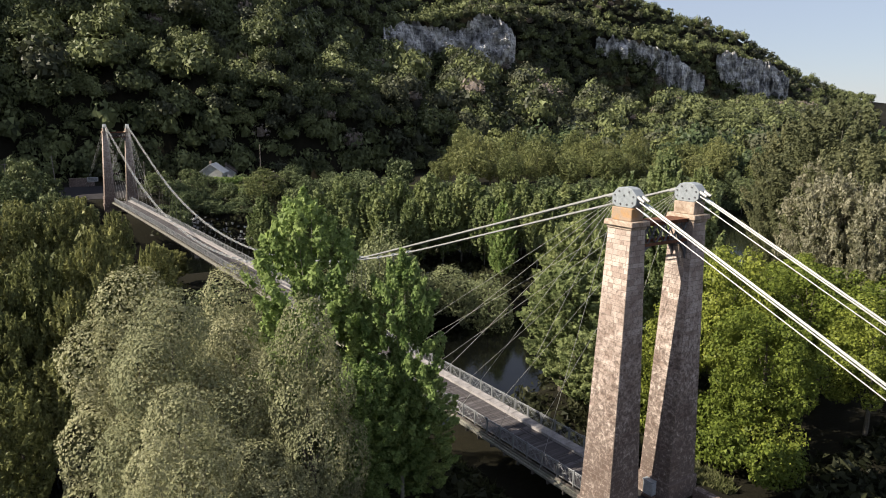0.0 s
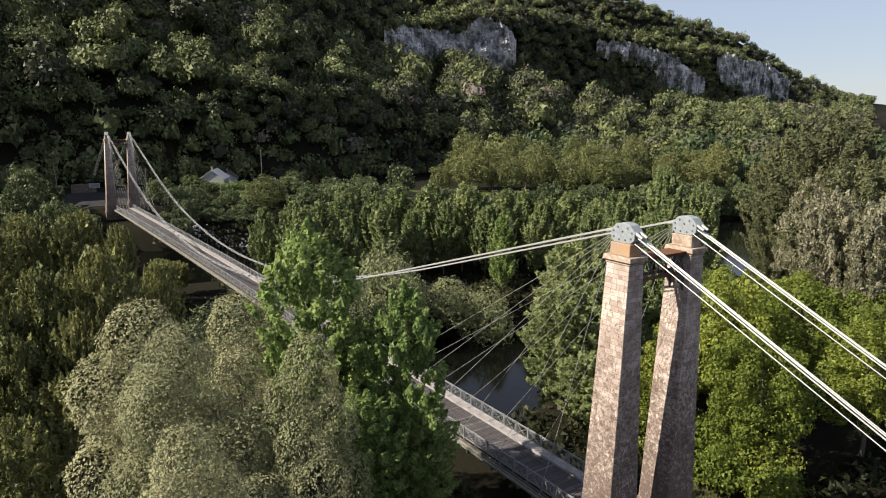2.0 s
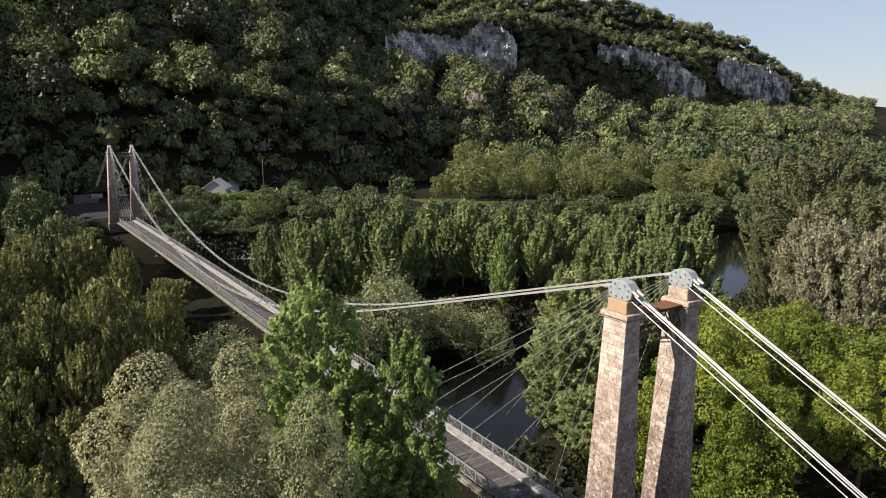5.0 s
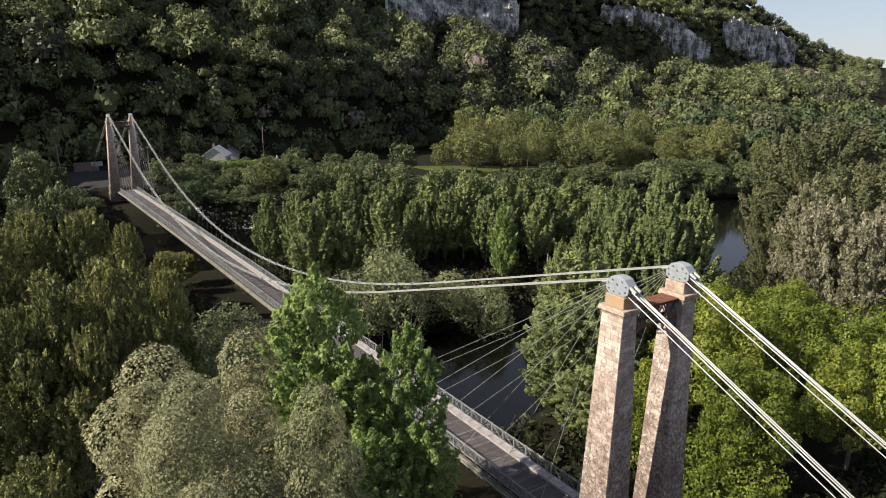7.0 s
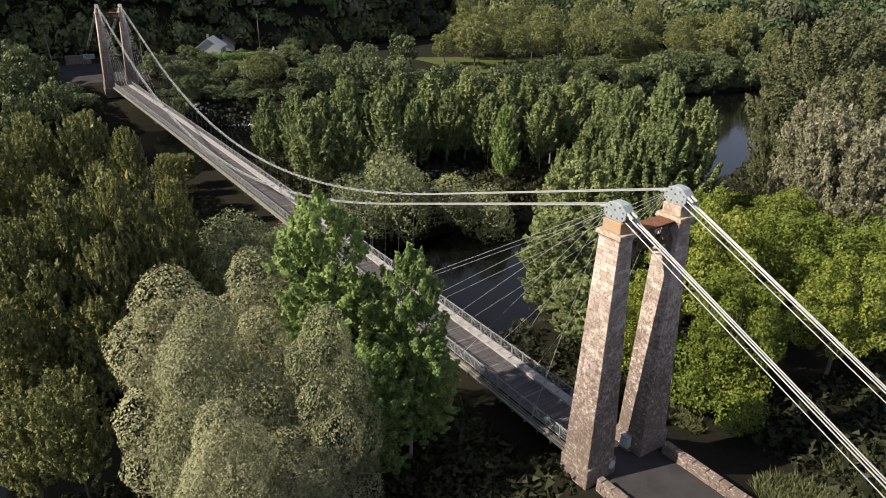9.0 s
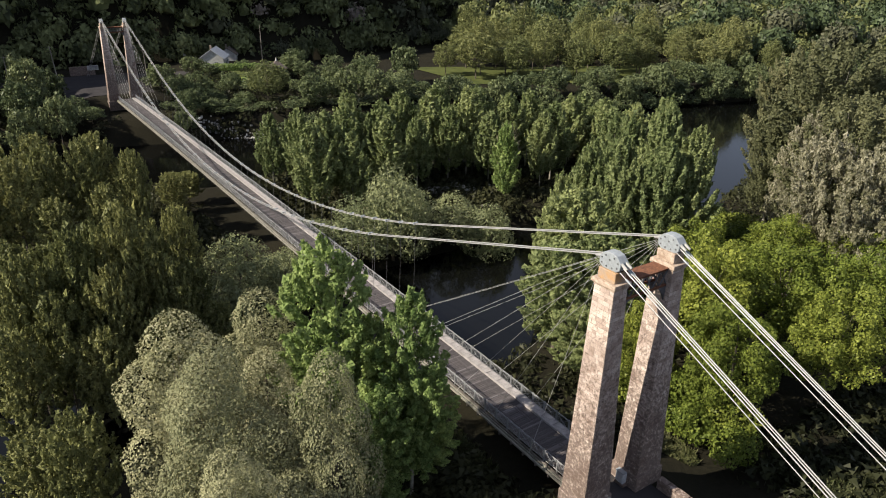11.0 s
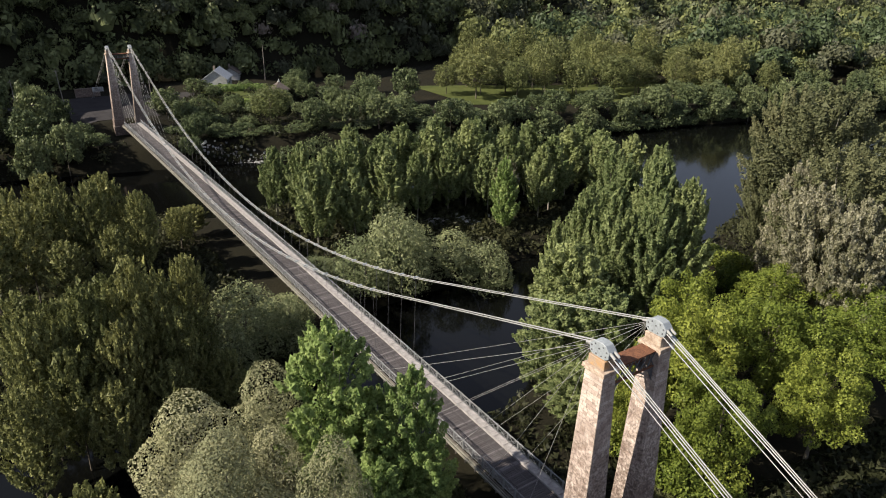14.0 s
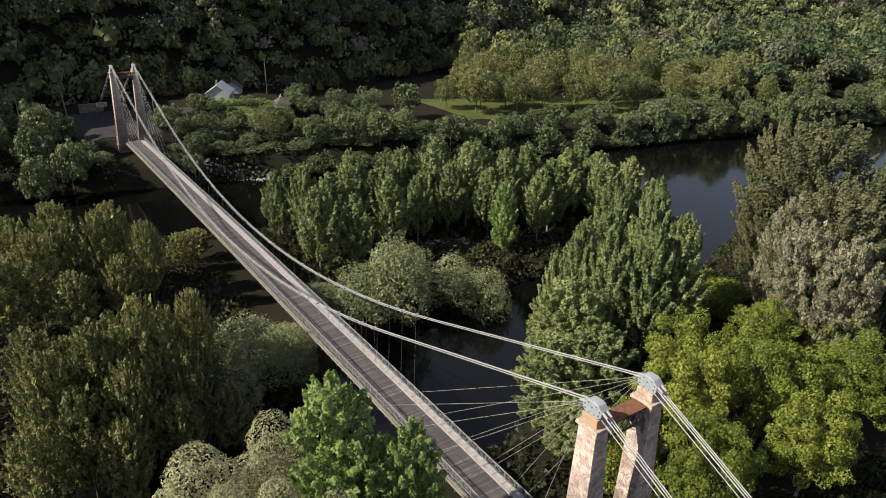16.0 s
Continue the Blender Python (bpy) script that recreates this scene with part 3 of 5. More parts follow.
# main cables, back stays, hangers and stays
STRANDS = ((-0.17, 0.0), (0.0, 0.07), (0.17, 0.0))
for sy in (-1, 1):
    cab = thing("main_cable", "bundle of pale galvanised steel main cables", "cable", "main cables")
    for dy, dz in STRANDS:
        pts = [(x, sy * CY + dy, cable_z(x) + dz) for x in np.linspace(0, SPAN, 88)]
        v, f = tube_path(pts, 0.04)
        part("strand", quick_mesh("strand", v, f, M_CABLE), None, cab)
    for x0, d in ((0, -1), (SPAN, 1)):
        back = thing("back_stay", "four pale steel cables running down to the anchorage", "cable", "back stays")
        for dy, dz, r in ((-0.27, 0.0, 0.038), (-0.05, 0.06, 0.038), (0.17, 0.06, 0.038), (0.27, -0.3, 0.03)):
            a, b = (x0 + d * 0.6, sy * CY + dy, SADDLE_Z - 0.2 - BACK * 0.6 + dz), (x0 + d * 41.5, sy * CY + dy * 1.3, SADDLE_Z - 0.2 - BACK * 41.5 + dz)
            bm = bmesh.new()
            bar(bm, a, b, r, 6)
            part("strand", bm, M_CABLE, back)
            bm = bmesh.new()
            c = Vector(a).lerp(Vector(b), 0.012 + 0.004 * (dy > 0))
            e = Vector(a).lerp(Vector(b), 0.021 + 0.004 * (dy > 0))
            bar(bm, c, e, 0.062, 6)
            part("clamp", bm, M_STEEL, back)
    for x0, d in ((0, 1), (SPAN, -1)):
        for k, xf in enumerate((6.4, 11.4, 16.3, 21.2, 26.1, 31.0)):
            st = thing("stay_cable", "thin pale inclined stay cable from pylon to deck", "cable", "stay cables")
            bm = bmesh.new()
            bar(bm, (x0 + d * (0.95 - 0.03 * k), sy * CY, SADDLE_Z - 0.75 + 0.07 * k), (x0 + d * xf, sy * 2.3, DECK - 0.15 + camber(xf)), 0.015, 5)
            part("strand", bm, M_CABLE, st)
    xh = 31.2
    while xh < SPAN - 30.5:
        hg = thing("hanger", "thin steel hanger rod clamped to the main cable", "hanger", "hangers of the bridge")
        zt = cable_z(xh)
        bm = bmesh.new()
        bar(bm, (xh, sy * 2.34, DECK - 0.3 + camber(xh)), (xh, sy * CY, zt), 0.016, 5)
        part("rod", bm, M_DARKSTEEL, hg)
        bm = bmesh.new()
        box(bm, xh - 0.09, xh + 0.09, sy * CY - 0.27, sy * CY + 0.27, zt - 0.1, zt + 0.16)
        part("clamp", bevelled(bm, 0.02), M_STEEL, hg)
        xh += 2.94

# deck
deck = thing("bridge_deck", "narrow timber-planked bridge deck with one pale raised walkway", "bridge deck")


def run(name, y0, y1, z0, z1, mat, label=""):
    """A beam of box section along the whole cambered deck."""
    xs = np.linspace(1.6, SPAN - 1.6, 60)
    rise = DECK + 2.0 * xs * (SPAN - xs) / SPAN ** 2
    v = np.concatenate([np.stack([xs, 0 * xs + y, rise + z], -1) for y, z in ((y0, z0), (y1, z0), (y1, z1), (y0, z1))])
    k = np.arange(59)
    f = [np.stack([k + 60 * a, k + 60 * a + 1, k + 60 * b + 1, k + 60 * b], -1) for a, b in ((0, 1), (1, 2), (2, 3), (3, 0))]
    f += [np.array([(0, 60, 120, 180)]), np.array([(239, 179, 119, 59)])]
    part(name, quick_mesh(name, v, np.concatenate(f), mat), None, deck, label)


for sy in (-1, 1):
    for y0, y1, z0, z1, nm, mat in ((2.06, 2.18, -0.42, -0.03, "edge_girder", M_TIMBER), (0.9, 1.02, -0.5, -0.07, "stringer", M_TIMBER),
                                    (2.36, 2.5, -0.4, -0.24, "outer_rail_beam", M_LEDGE), (2.2, 2.27, -0.3, -0.16, "service_pipe", M_LEDGE)):
        run(nm, *sorted((sy * y0, sy * y1)), z0, z1, mat)
run("kerb", -1.27, -1.19, -0.02, 0.2, M_WALKWAY)
run("kerb", 1.86, 1.94, -0.02, 0.12, M_TIMBER)
slab = bmesh.new()
box(slab, -0.735, 0.735, -0.36, 0.36, -0.05, 0.05)
slab = bm_mesh("walkway_slab", bevelled(slab, 0.012), M_WALKWAY)
beam = bmesh.new()
box(beam, -0.07, 0.07, -2.55, 2.55, -0.3, 0.0)
beam = bm_mesh("cross_beam", bevelled(beam, 0.015), M_TIMBER)
rng = random.Random(5)
x = 2.4
while x < SPAN - 1.8:
    o = part("walkway_slab", slab, None, deck)
    o.location = (x, -1.64, DECK + 0.13 + camber(x) + rng.uniform(-0.006, 0.006))
    o = part("cross_beam", beam, None, deck)
    o.location = (x, 0, DECK - 0.34 + camber(x))
    x += 1.5

plank = bmesh.new()
box(plank, -0.092, 0.092, -1.52, 1.52, -0.06, 0.0)
plank = bm_mesh("plank", plank, M_PLANK)
pv, pf = [], []
x = 1.7
k = 0
while x < SPAN - 1.6:
    dz, dy, tilt = rng.uniform(-0.014, 0.014), 0.33 + rng.uniform(-0.03, 0.03), rng.uniform(-0.005, 0.005)
    zz = DECK + dz + camber(x)
    if k < 298:
        o = part("plank", plank, None, deck)
        o.location, o.rotation_euler = (x, dy, zz), (0, 0, tilt)
    else:
        n = len(pv)
        pv += [(x + sx * 0.092, dy + sy * 1.52, zz + q) for q in (-0.06, 0.0) for sx, sy in ((-1, -1), (1, -1), (1, 1), (-1, 1))]
        pf += [(n + 4, n + 5, n + 6, n + 7), (n, n + 1, n + 5, n + 4), (n + 2, n + 3, n + 7, n + 6), (n + 1, n + 2, n + 6, n + 5), (n + 3, n, n + 4, n + 7)]
    x += 0.212
    k += 1
o = part("planking", quick_mesh("planking", np.array(pv), np.array(pf), M_PLANK), None, deck)
o["kind"] = "stuff"
# narrow lengths of board laid along the wheel tracks
for y in (-0.42, 1.08):
    x = 3.0
    while x < SPAN - 6:
        if rng.random() < 0.6:
            for dy in (-0.13, 0.13):
                bm = bmesh.new()
                box(bm, x, x + 2.9, y + dy - 0.05, y + dy + 0.05, DECK + 0.018 + camber(x + 1.5), DECK + 0.04 + camber(x + 1.5) + rng.uniform(0, 0.01))
                part("track_board", bm, M_PLANK, deck)
        x += 3.0


def rail_panel():
    """One framed panel of the railing, 1.5 m long, with a cross brace and thin uprights."""
    bm = bmesh.new()
    for z, r in ((1.03, 0.034), (0.93, 0.016), (0.14, 0.026)):
        bar(bm, (-0.70, 0, z), (0.70, 0, z), r, 6)
    for x in (-0.64, 0.64):
        bar(bm, (x, 0, 0.14), (x, 0, 0.93), 0.022, 5)
    bar(bm, (-0.64, 0.012, 0.14), (0.64, 0.012, 0.93), 0.012, 4)
    bar(bm, (-0.64, -0.012, 0.93), (0.64, -0.012, 0.14), 0.012, 4)
    comb = [(-0.64, 0.125), (0.64, 0.125), (0.64, 0.155)]
    for k in range(9):
        c = 0.512 - 0.128 * k
        comb += [(c + 0.008, 0.155), (c + 0.008, 0.93), (c - 0.008, 0.93), (c - 0.008, 0.155)]
    prism(bm, comb + [(-0.64, 0.155)], -0.007, 0.007)
    return bm_mesh("panel", bm, M_RAIL)


def rail_post():
    bm = bmesh.new()
    box(bm, -0.045, 0.045, -0.045, 0.045, -0.3, 1.12)
    return bm_mesh("post", bevelled(bm, 0.008), M_RAIL)


PANEL, POST = rail_panel(), rail_post()
for sy in (-1, 1):
    rail = thing("railing", "grey galvanised steel bridge railing with cross-braced panels", "railing", "railings of the bridge")
    x = 2.0
    while x < SPAN - 2.0:
        o = part("post", POST, None, rail)
        o.location = (x, sy * RAIL_Y, DECK + camber(x))
        if x + 1.5 < SPAN - 1.5:
            o = part("panel", PANEL, None, rail)
            o.location, o.rotation_euler = (x + 0.75, sy * RAIL_Y, DECK + camber(x + 0.75)), (0, math.atan2(camber(x) - camber(x + 1.5), 1.5), 0)
        x += 1.5


# ---- trees ----
def leaf_mesh(name, lobes, count, size, mat, seed, gap=0.0, shell=0.55, up=0.3, aspect=1.3, grow=0.4, jit=0.5, rough=1.0):
    """A crown of small leaf tufts spread over overlapping lobes (cx, cy, cz, rx, ry, rz)."""
    r = np.random.default_rng(seed)
    L = np.array(lobes, float)
    area = (L[:, 3] * L[:, 4] + L[:, 3] * L[:, 5] + L[:, 4] * L[:, 5])
    k = r.choice(len(L), count, p=area / area.sum())
    d = r.normal(size=(count, 3))
    d /= np.linalg.norm(d, axis=1)[:, None]
    rad = shell + (1.06 - shell) * r.random(count) ** 0.6
    rad = rad * (1 + rough * (0.16 * np.sin(d[:, 0] * 7 + k) * np.cos(d[:, 1] * 6 + k * 2) + 0.12 * np.sin(d[:, 2] * 9 + k * 3)))
    p = L[k, :3] + d * L[k, 3:] * rad[:, None]
    n = d / L[k, 3:]
    n /= np.linalg.norm(n, axis=1)[:, None]
    keep = np.ones(count, bool)
    for j in range(len(L)):
        q = np.linalg.norm((p - L[j, :3]) / L[j, 3:], axis=1)
        keep &= (q > 0.62) | (k == j)
    if gap > 0:
        s = 1.1 / max(size * 4, 0.3)
        g = np.sin(p[:, 0] * s + seed) + np.sin(p[:, 1] * s * 1.2 + 2 * seed) + np.sin(p[:, 2] * s * 0.9 + 3 * seed) + r.normal(0, 0.5, count)
        keep &= g > -3 + 3.2 * gap
    p, n = p[keep], n[keep]
    m = len(p)
    n = n * 0.75 + r.normal(0, jit, (m, 3)) + np.array([0, 0, up])
    n /= np.linalg.norm(n, axis=1)[:, None]
    a = r.normal(0, 0.6, (m, 3)) + d[keep] * 0.5 + np.array([0, 0, grow])
    a -= n * np.sum(a * n, axis=1)[:, None]
    a /= np.linalg.norm(a, axis=1)[:, None] + 1e-9
    b = np.cross(n, a)
    s = size * r.uniform(0.55, 1.35, m)[:, None]
    a, b = a * s * aspect, b * s * 0.6
    v = np.stack([p - a * 0.4 - b, p - a * 0.4 + b, p + a * 0.6], 1).reshape(-1, 3)
    i = np.arange(m) * 3
    return quick_mesh(name, v, np.stack([i, i + 1, i + 2], -1), mat)


def sprays_for(kind, h, w, rg, foot):
    """Leafy branches of an egg-shaped crown: foot, tip and thickness of each."""
    n, lift, length, fat, top = {"plume": (150, 2.0, 0.36, 0.044, 0.5), "feather": (240, 1.1, 0.19, 0.036, 0.95), "leafy": (230, 0.7, 0.15, 0.05, 1.0)}[kind]
    out = []
    zc, c = h * (1 + foot) / 2, h * (1 - foot) / 2
    for k in range(n):
        zf = 1 - 1.8 * (k + 0.5) / n + rg.uniform(-0.05, 0.05)
        q = max(0.0, 1 - zf * zf) ** 0.4 * (1 - (1 - top) * max(0.0, zf))
        a = k * 2.4 + rg.uniform(-0.5, 0.5)
        j = rg.uniform(0.55, 1.14)
        tip = Vector((math.cos(a) * q * w * 0.5 * j, math.sin(a) * q * w * 0.5 * j, zc + zf * c * (0.92 + 0.08 * j)))
        way = Vector((math.cos(a) * q + rg.uniform(-0.2, 0.2), math.sin(a) * q + rg.uniform(-0.2, 0.2), 0.5 * zf + lift)).normalized()
        root = tip - way * w * length * rg.uniform(0.75, 1.3)
        out.append((*root, *tip, w * fat * rg.uniform(0.75, 1.3)))
    # the dense middle of the crown
    for k in range(7):
        z = zc + c * (-0.62 + 0.19 * k)
        out.append((rg.uniform(-0.08, 0.08) * w, rg.uniform(-0.08, 0.08) * w, z - 0.16 * c, 0, 0, z + 0.2 * c, w * 0.17 * (1 - 0.1 * abs(k - 3))))
    return out


def spray_mesh(name, sprays, count, size, mat, seed, up=0.25, aspect=1.4, grow=0.9, jit=0.45, shell=0.5):
    """A crown of leaf tufts set round many pointed branches, with larger shaded leaves inside."""
    r = np.random.default_rng(seed)
    S = np.array(sprays, float)
    A, B, R = S[:, :3], S[:, 3:6], S[:, 6]
    run_len = np.linalg.norm(B - A, axis=1)
    k = r.choice(len(S), count, p=run_len * R / (run_len * R).sum())
    t = r.random(count) ** 0.85
    axis = (B - A)[k] / run_len[k, None]
    off = r.normal(size=(count, 3))
    off -= axis * np.sum(off * axis, axis=1)[:, None]
    off /= np.linalg.norm(off, axis=1)[:, None]
    rad = R[k] * np.minimum(1, t / 0.3 + 0.25) * (1 - t) ** 0.5 * 1.25
    inner = np.arange(count) < count // 12
    d = np.where(inner, r.uniform(0.05, 0.45, count), shell + (1.1 - shell) * r.random(count) ** 0.6)
    p = A[k] + (B - A)[k] * t[:, None] + off * (rad * d)[:, None]
    n = off * 0.75 + r.normal(0, jit, (count, 3)) + axis * 0.25 + np.array([0, 0, up])
    n /= np.linalg.norm(n, axis=1)[:, None]
    a = axis * grow + off * 0.5 + r.normal(0, 0.5, (count, 3))
    a -= n * np.sum(a * n, axis=1)[:, None]
    a /= np.linalg.norm(a, axis=1)[:, None] + 1e-9
    b = np.cross(n, a)
    s = (size * r.uniform(0.55, 1.35, count) * np.where(inner, 2.4, 1.0))[:, None]
    a, b = a * s * aspect, b * s * 0.6
    v = np.stack([p - a * 0.4 - b, p - a * 0.4 + b, p + a * 0.6], 1).reshape(-1, 3)
    i = np.arange(count) * 3
    return quick_mesh(name, v, np.stack([i, i + 1, i + 2], -1), mat)


def wood_mesh(name, h, r0, tips, seed, mat, lean=0.0):
    """A tapered, slightly crooked trunk with limbs to the given tips."""
    rg = random.Random(seed)
    bm = bmesh.new()
    pts = []
    top = max(h * 0.9, 0.5)
    for k in range(6):
        t = k / 5
        pts.append(Vector((rg.uniform(-1, 1) * 0.03 * h * t + lean * t, rg.uniform(-1, 1) * 0.03 * h * t, -0.5 + (top + 0.5) * t)))
    for k in range(5):
        bar(bm, pts[k], pts[k + 1], r0 * (1 - 0.17 * k), 6, r0 * (1 - 0.17 * (k + 1)))
    for tx, ty, tz in tips:
        t = min(max((tz * 0.62) / top, 0.15), 0.85) * 5
        k = min(int(t), 4)
        a = pts[k].lerp(pts[k + 1], t - k)
        m = a.lerp(Vector((tx, ty, tz)), 0.5) + Vector((0, 0, -0.04 * h))
        rr = r0 * 0.42 * (1 - 0.15 * k)
        bar(bm, a, m, rr, 5, rr * 0.65)
        bar(bm, m, (tx, ty, tz), rr * 0.65, 4, rr * 0.2)
    return bm_mesh(name, bm, mat)


def lobes_for(kind, h, w, rg):
    """Lobes of a crown for a tree of height h and crown width w."""
    out = []
    if kind == "willow":
        # smooth round domes piled up round the highest one
        out.append((0, 0, h - w * 0.34, w * 0.3, w * 0.3, w * 0.34))
        for ring, (zf, rr, m) in enumerate(((0.7, 0.26, 4), (0.5, 0.36, 5), (0.27, 0.4, 6))):
            for k in range(m):
                a = math.tau * (k + 0.5 * ring) / m + rg.uniform(-0.3, 0.3)
                s = w * rg.uniform(0.24, 0.32)
                out.append((math.cos(a) * w * rr, math.sin(a) * w * rr, h * zf + rg.uniform(-0.07, 0.07) * h, s, s, s * rg.uniform(1.0, 1.25)))
        out.append((0, 0, h * 0.4, w * 0.3, w * 0.3, h * 0.3))
    elif kind == "round":
        n = 34
        for k in range(n):
            zf = 1 - 1.7 * (k + 0.5) / n
            q = math.sqrt(max(0.0, 1 - zf * zf))
            a = k * 2.4 + rg.uniform(-0.35, 0.35)
            j = rg.uniform(0.62, 0.9)
            s = w * rg.uniform(0.08, 0.15)
            out.append((math.cos(a) * q * w * 0.5 * j, math.sin(a) * q * w * 0.5 * j, h * 0.56 + zf * h * 0.4 * j, s, s, s * rg.uniform(0.65, 1.0)))
        out.append((0, 0, h * 0.55, w * 0.33, w * 0.33, h * 0.3))
    elif kind == "clump":
        n = 58
        for k in range(n):
            zf = 1 - 1.75 * (k + 0.5) / n
            q = math.sqrt(max(0.0, 1 - zf * zf))
            a = k * 2.4 + rg.uniform(-0.5, 0.5)
            j = rg.uniform(0.55, 0.92)
            s = w * rg.uniform(0.055, 0.11)
            out.append((math.cos(a) * q * w * 0.46 * j, math.sin(a) * q * w * 0.46 * j, h * 0.55 + zf * h * 0.43 * j, s, s, s * rg.uniform(0.7, 1.1)))
        out.append((0, 0, h * 0.5, w * 0.2, w * 0.2, h * 0.2))
    else:
        for k in range(9):
            a = k * 2.4
            rr = w * 0.32 * math.sqrt((k + 0.3) / 9)
            s = w * rg.uniform(0.16, 0.26)
            out.append((math.cos(a) * rr, math.sin(a) * rr, h * rg.uniform(0.35, 0.7), s, s, h * rg.uniform(0.2, 0.3)))
    return out


SPRAYED = ("plume", "feather", "leafy")


def tree(name, kind, h, w, leaf, bark, seed, count, size, label, category, group, trunk=0.02, gap=0.35, shell=0.55, up=0.3, aspect=1.3, grow=0.4, limbs=4, jit=0.5, foot=0.12, rough=1.0):
    rg = random.Random(seed)
    th = thing(name, label, category, group)
    if kind in SPRAYED:
        sprays = sprays_for(kind, h, w, rg, foot)
        tips, crown = [((p[0] + p[3]) / 2, (p[1] + p[4]) / 2, (p[2] + p[5]) / 2) for p in sprays[4:4 + limbs]], spray_mesh("crown", sprays, count, size, leaf, seed, up, aspect, grow, jit, shell)
    else:
        lobes = lobes_for(kind, h, w, rg)
        tips, crown = [p[:3] for p in lobes[:limbs]], leaf_mesh("crown", lobes, count, size, leaf, seed, gap, shell, up, aspect, grow, jit, rough)
    if kind != "bush":
        part("trunk", wood_mesh("trunk", h * 0.9, h * trunk, tips, seed, bark), None, th)
    part("crown", crown, None, th)
    return th


def plant(kit, spots):
    """Sets trees out: spots of (x, y, crown top, crown width), from models of a known size."""
    made, (mh, mw) = kit
    for k in reversed(range(len(spots))):
        x, y, top, w = spots[k]
        z = float(height(x, y)) - 0.15
        h = max(top - z, 2.0)
        m = pose(x, y, z, 0, 0, (k * 137) % 360) @ Matrix.Diagonal((w / mw, w / mw, h / mh, 1))
        if k >= len(made):
            copy_thing(made[k % len(made)], m)
        else:
            made[k].matrix_basis = m


def models(name, kind, n, h, w, leaf, bark, seed, count, size, label, category, group, **kw):
    return [tree(name, kind, h, w, leaf, bark, seed + i, count, size, label, category, group, **kw) for i in range(n)], (h, w)


def scatter(seed, n, x0, x1, y0, y1, gap, keep, top, w):
    """Random spots at least gap apart where keep(x, y) holds; top is above the ground."""
    rg = random.Random(seed)
    out = []
    for _ in range(n * 30):
        x, y = rg.uniform(x0, x1), rg.uniform(y0, y1)
        if len(out) < n and keep(x, y) and all((x - a) ** 2 + (y - b) ** 2 > gap * gap for a, b, _, _ in out):
            out.append((x, y, float(height(x, y)) + rg.uniform(*top), rg.uniform(*w)))
    return out


# big grey willows beside the bridge
plant(models("willow_tree", "willow", 4, 17, 7, L_WILLOW, M_BARK, 10, 52000, 0.098, "grey-green willow with fine dense leaves beside the bridge", "tree", "willows by the bridge", gap=0.1, shell=0.88, trunk=0.016, aspect=1.5, grow=0.3, limbs=14, jit=0.3, rough=0.35),
      [(15.8, 25.2, 13.3, 7.2), (10.8, 24.4, 13.1, 6.4), (17.8, 18.9, 12.4, 6.4), (7.0, 18.6, 12.8, 4.8), (4.8, 25.6, 10.2, 5.0), (12.6, 20.6, 10.6, 5.4), (8.4, 22.0, 8.6, 5.4), (6.0, 21.6, 6.0, 5.0)])
plant(models("poplar_tree", "leafy", 2, 18, 7.5, L_POPLAR, M_PALEBARK, 23, 24000, 0.19, "bright green poplar with glossy leaves close to the deck", "tree", "poplars by the bridge", trunk=0.012, aspect=1.05, shell=0.5, grow=0.3, limbs=6, jit=0.4, up=0.4),
      [(13.4, 15.8, 17.3, 7.6), (9.7, 11.2, 13.9, 5.6), (12.6, 12.8, 11.0, 6.4), (11.2, 9.0, 6.0, 5.6), (8.5, 14.5, 8.0, 5.0)])
plant(models("maple_tree", "clump", 3, 14, 11, L_LIME, M_BARK, 30, 25000, 0.175, "dense lime-green broadleaf tree in full sun", "tree", "lime-green trees", gap=0.45, trunk=0.018, aspect=1.1, shell=0.74, grow=0.1, limbs=5, jit=0.4),
      [(8.5, -20, 12.0, 11), (2.0, -16.6, 9.0, 9.5), (9.5, -14.5, 6.4, 7), (-1.5, -26.5, 9.0, 9.5), (6, -31, 10.4, 12), (14.5, -28.5, 10.4, 9.5), (1, -41, 8.8, 12), (13, -41, 9.0, 10), (7.5, -49, 7.2, 10)])
plant(models("hazel_bush", "bush", 2, 4, 4.6, L_LIME, M_BARK, 36, 3600, 0.17, "low green bush below the lime-green trees", "bush", "bushes by the road", gap=0.15, shell=0.6, aspect=1.1, grow=0.1),
      [(-1.5, -13.0, -0.2, 4.6), (2.5, -12.6, 0.4, 4.8), (6.5, -12.2, 0.2, 4.6), (10.5, -11.8, 0.6, 4.8), (0.5, -15.6, 0.8, 5.2), (5.0, -15.2, 1.0, 5.2), (9.0, -15.6, 1.4, 5.0), (31.2, -59.5, -1.0, 6.5), (27.5, -57, 0.5, 6.0), (35, -62, -2.0, 6.0), (25, -52, 1.0, 6.0)])
plant(models("black_poplar", "plume", 3, 22, 9, L_ISLAND, M_PALEBARK, 40, 27000, 0.2, "tall green black poplar on the near bank", "tree", "black poplars", trunk=0.012, aspect=1.5, limbs=5),
      [(31.5, -41.4, 18.4, 8.5), (28.0, -37.4, 18.6, 8.5), (28.7, -30.5, 15.4, 7.5), (34.6, -26.7, 9.8, 6.0), (36, -33, 13.0, 8), (24.5, -33.5, 15.5, 8), (46, -49, 13.2, 9), (39.5, -44, 14.5, 9), (23.6, -37.6, 16.6, 8.0), (30, -24, 8.0, 6)])
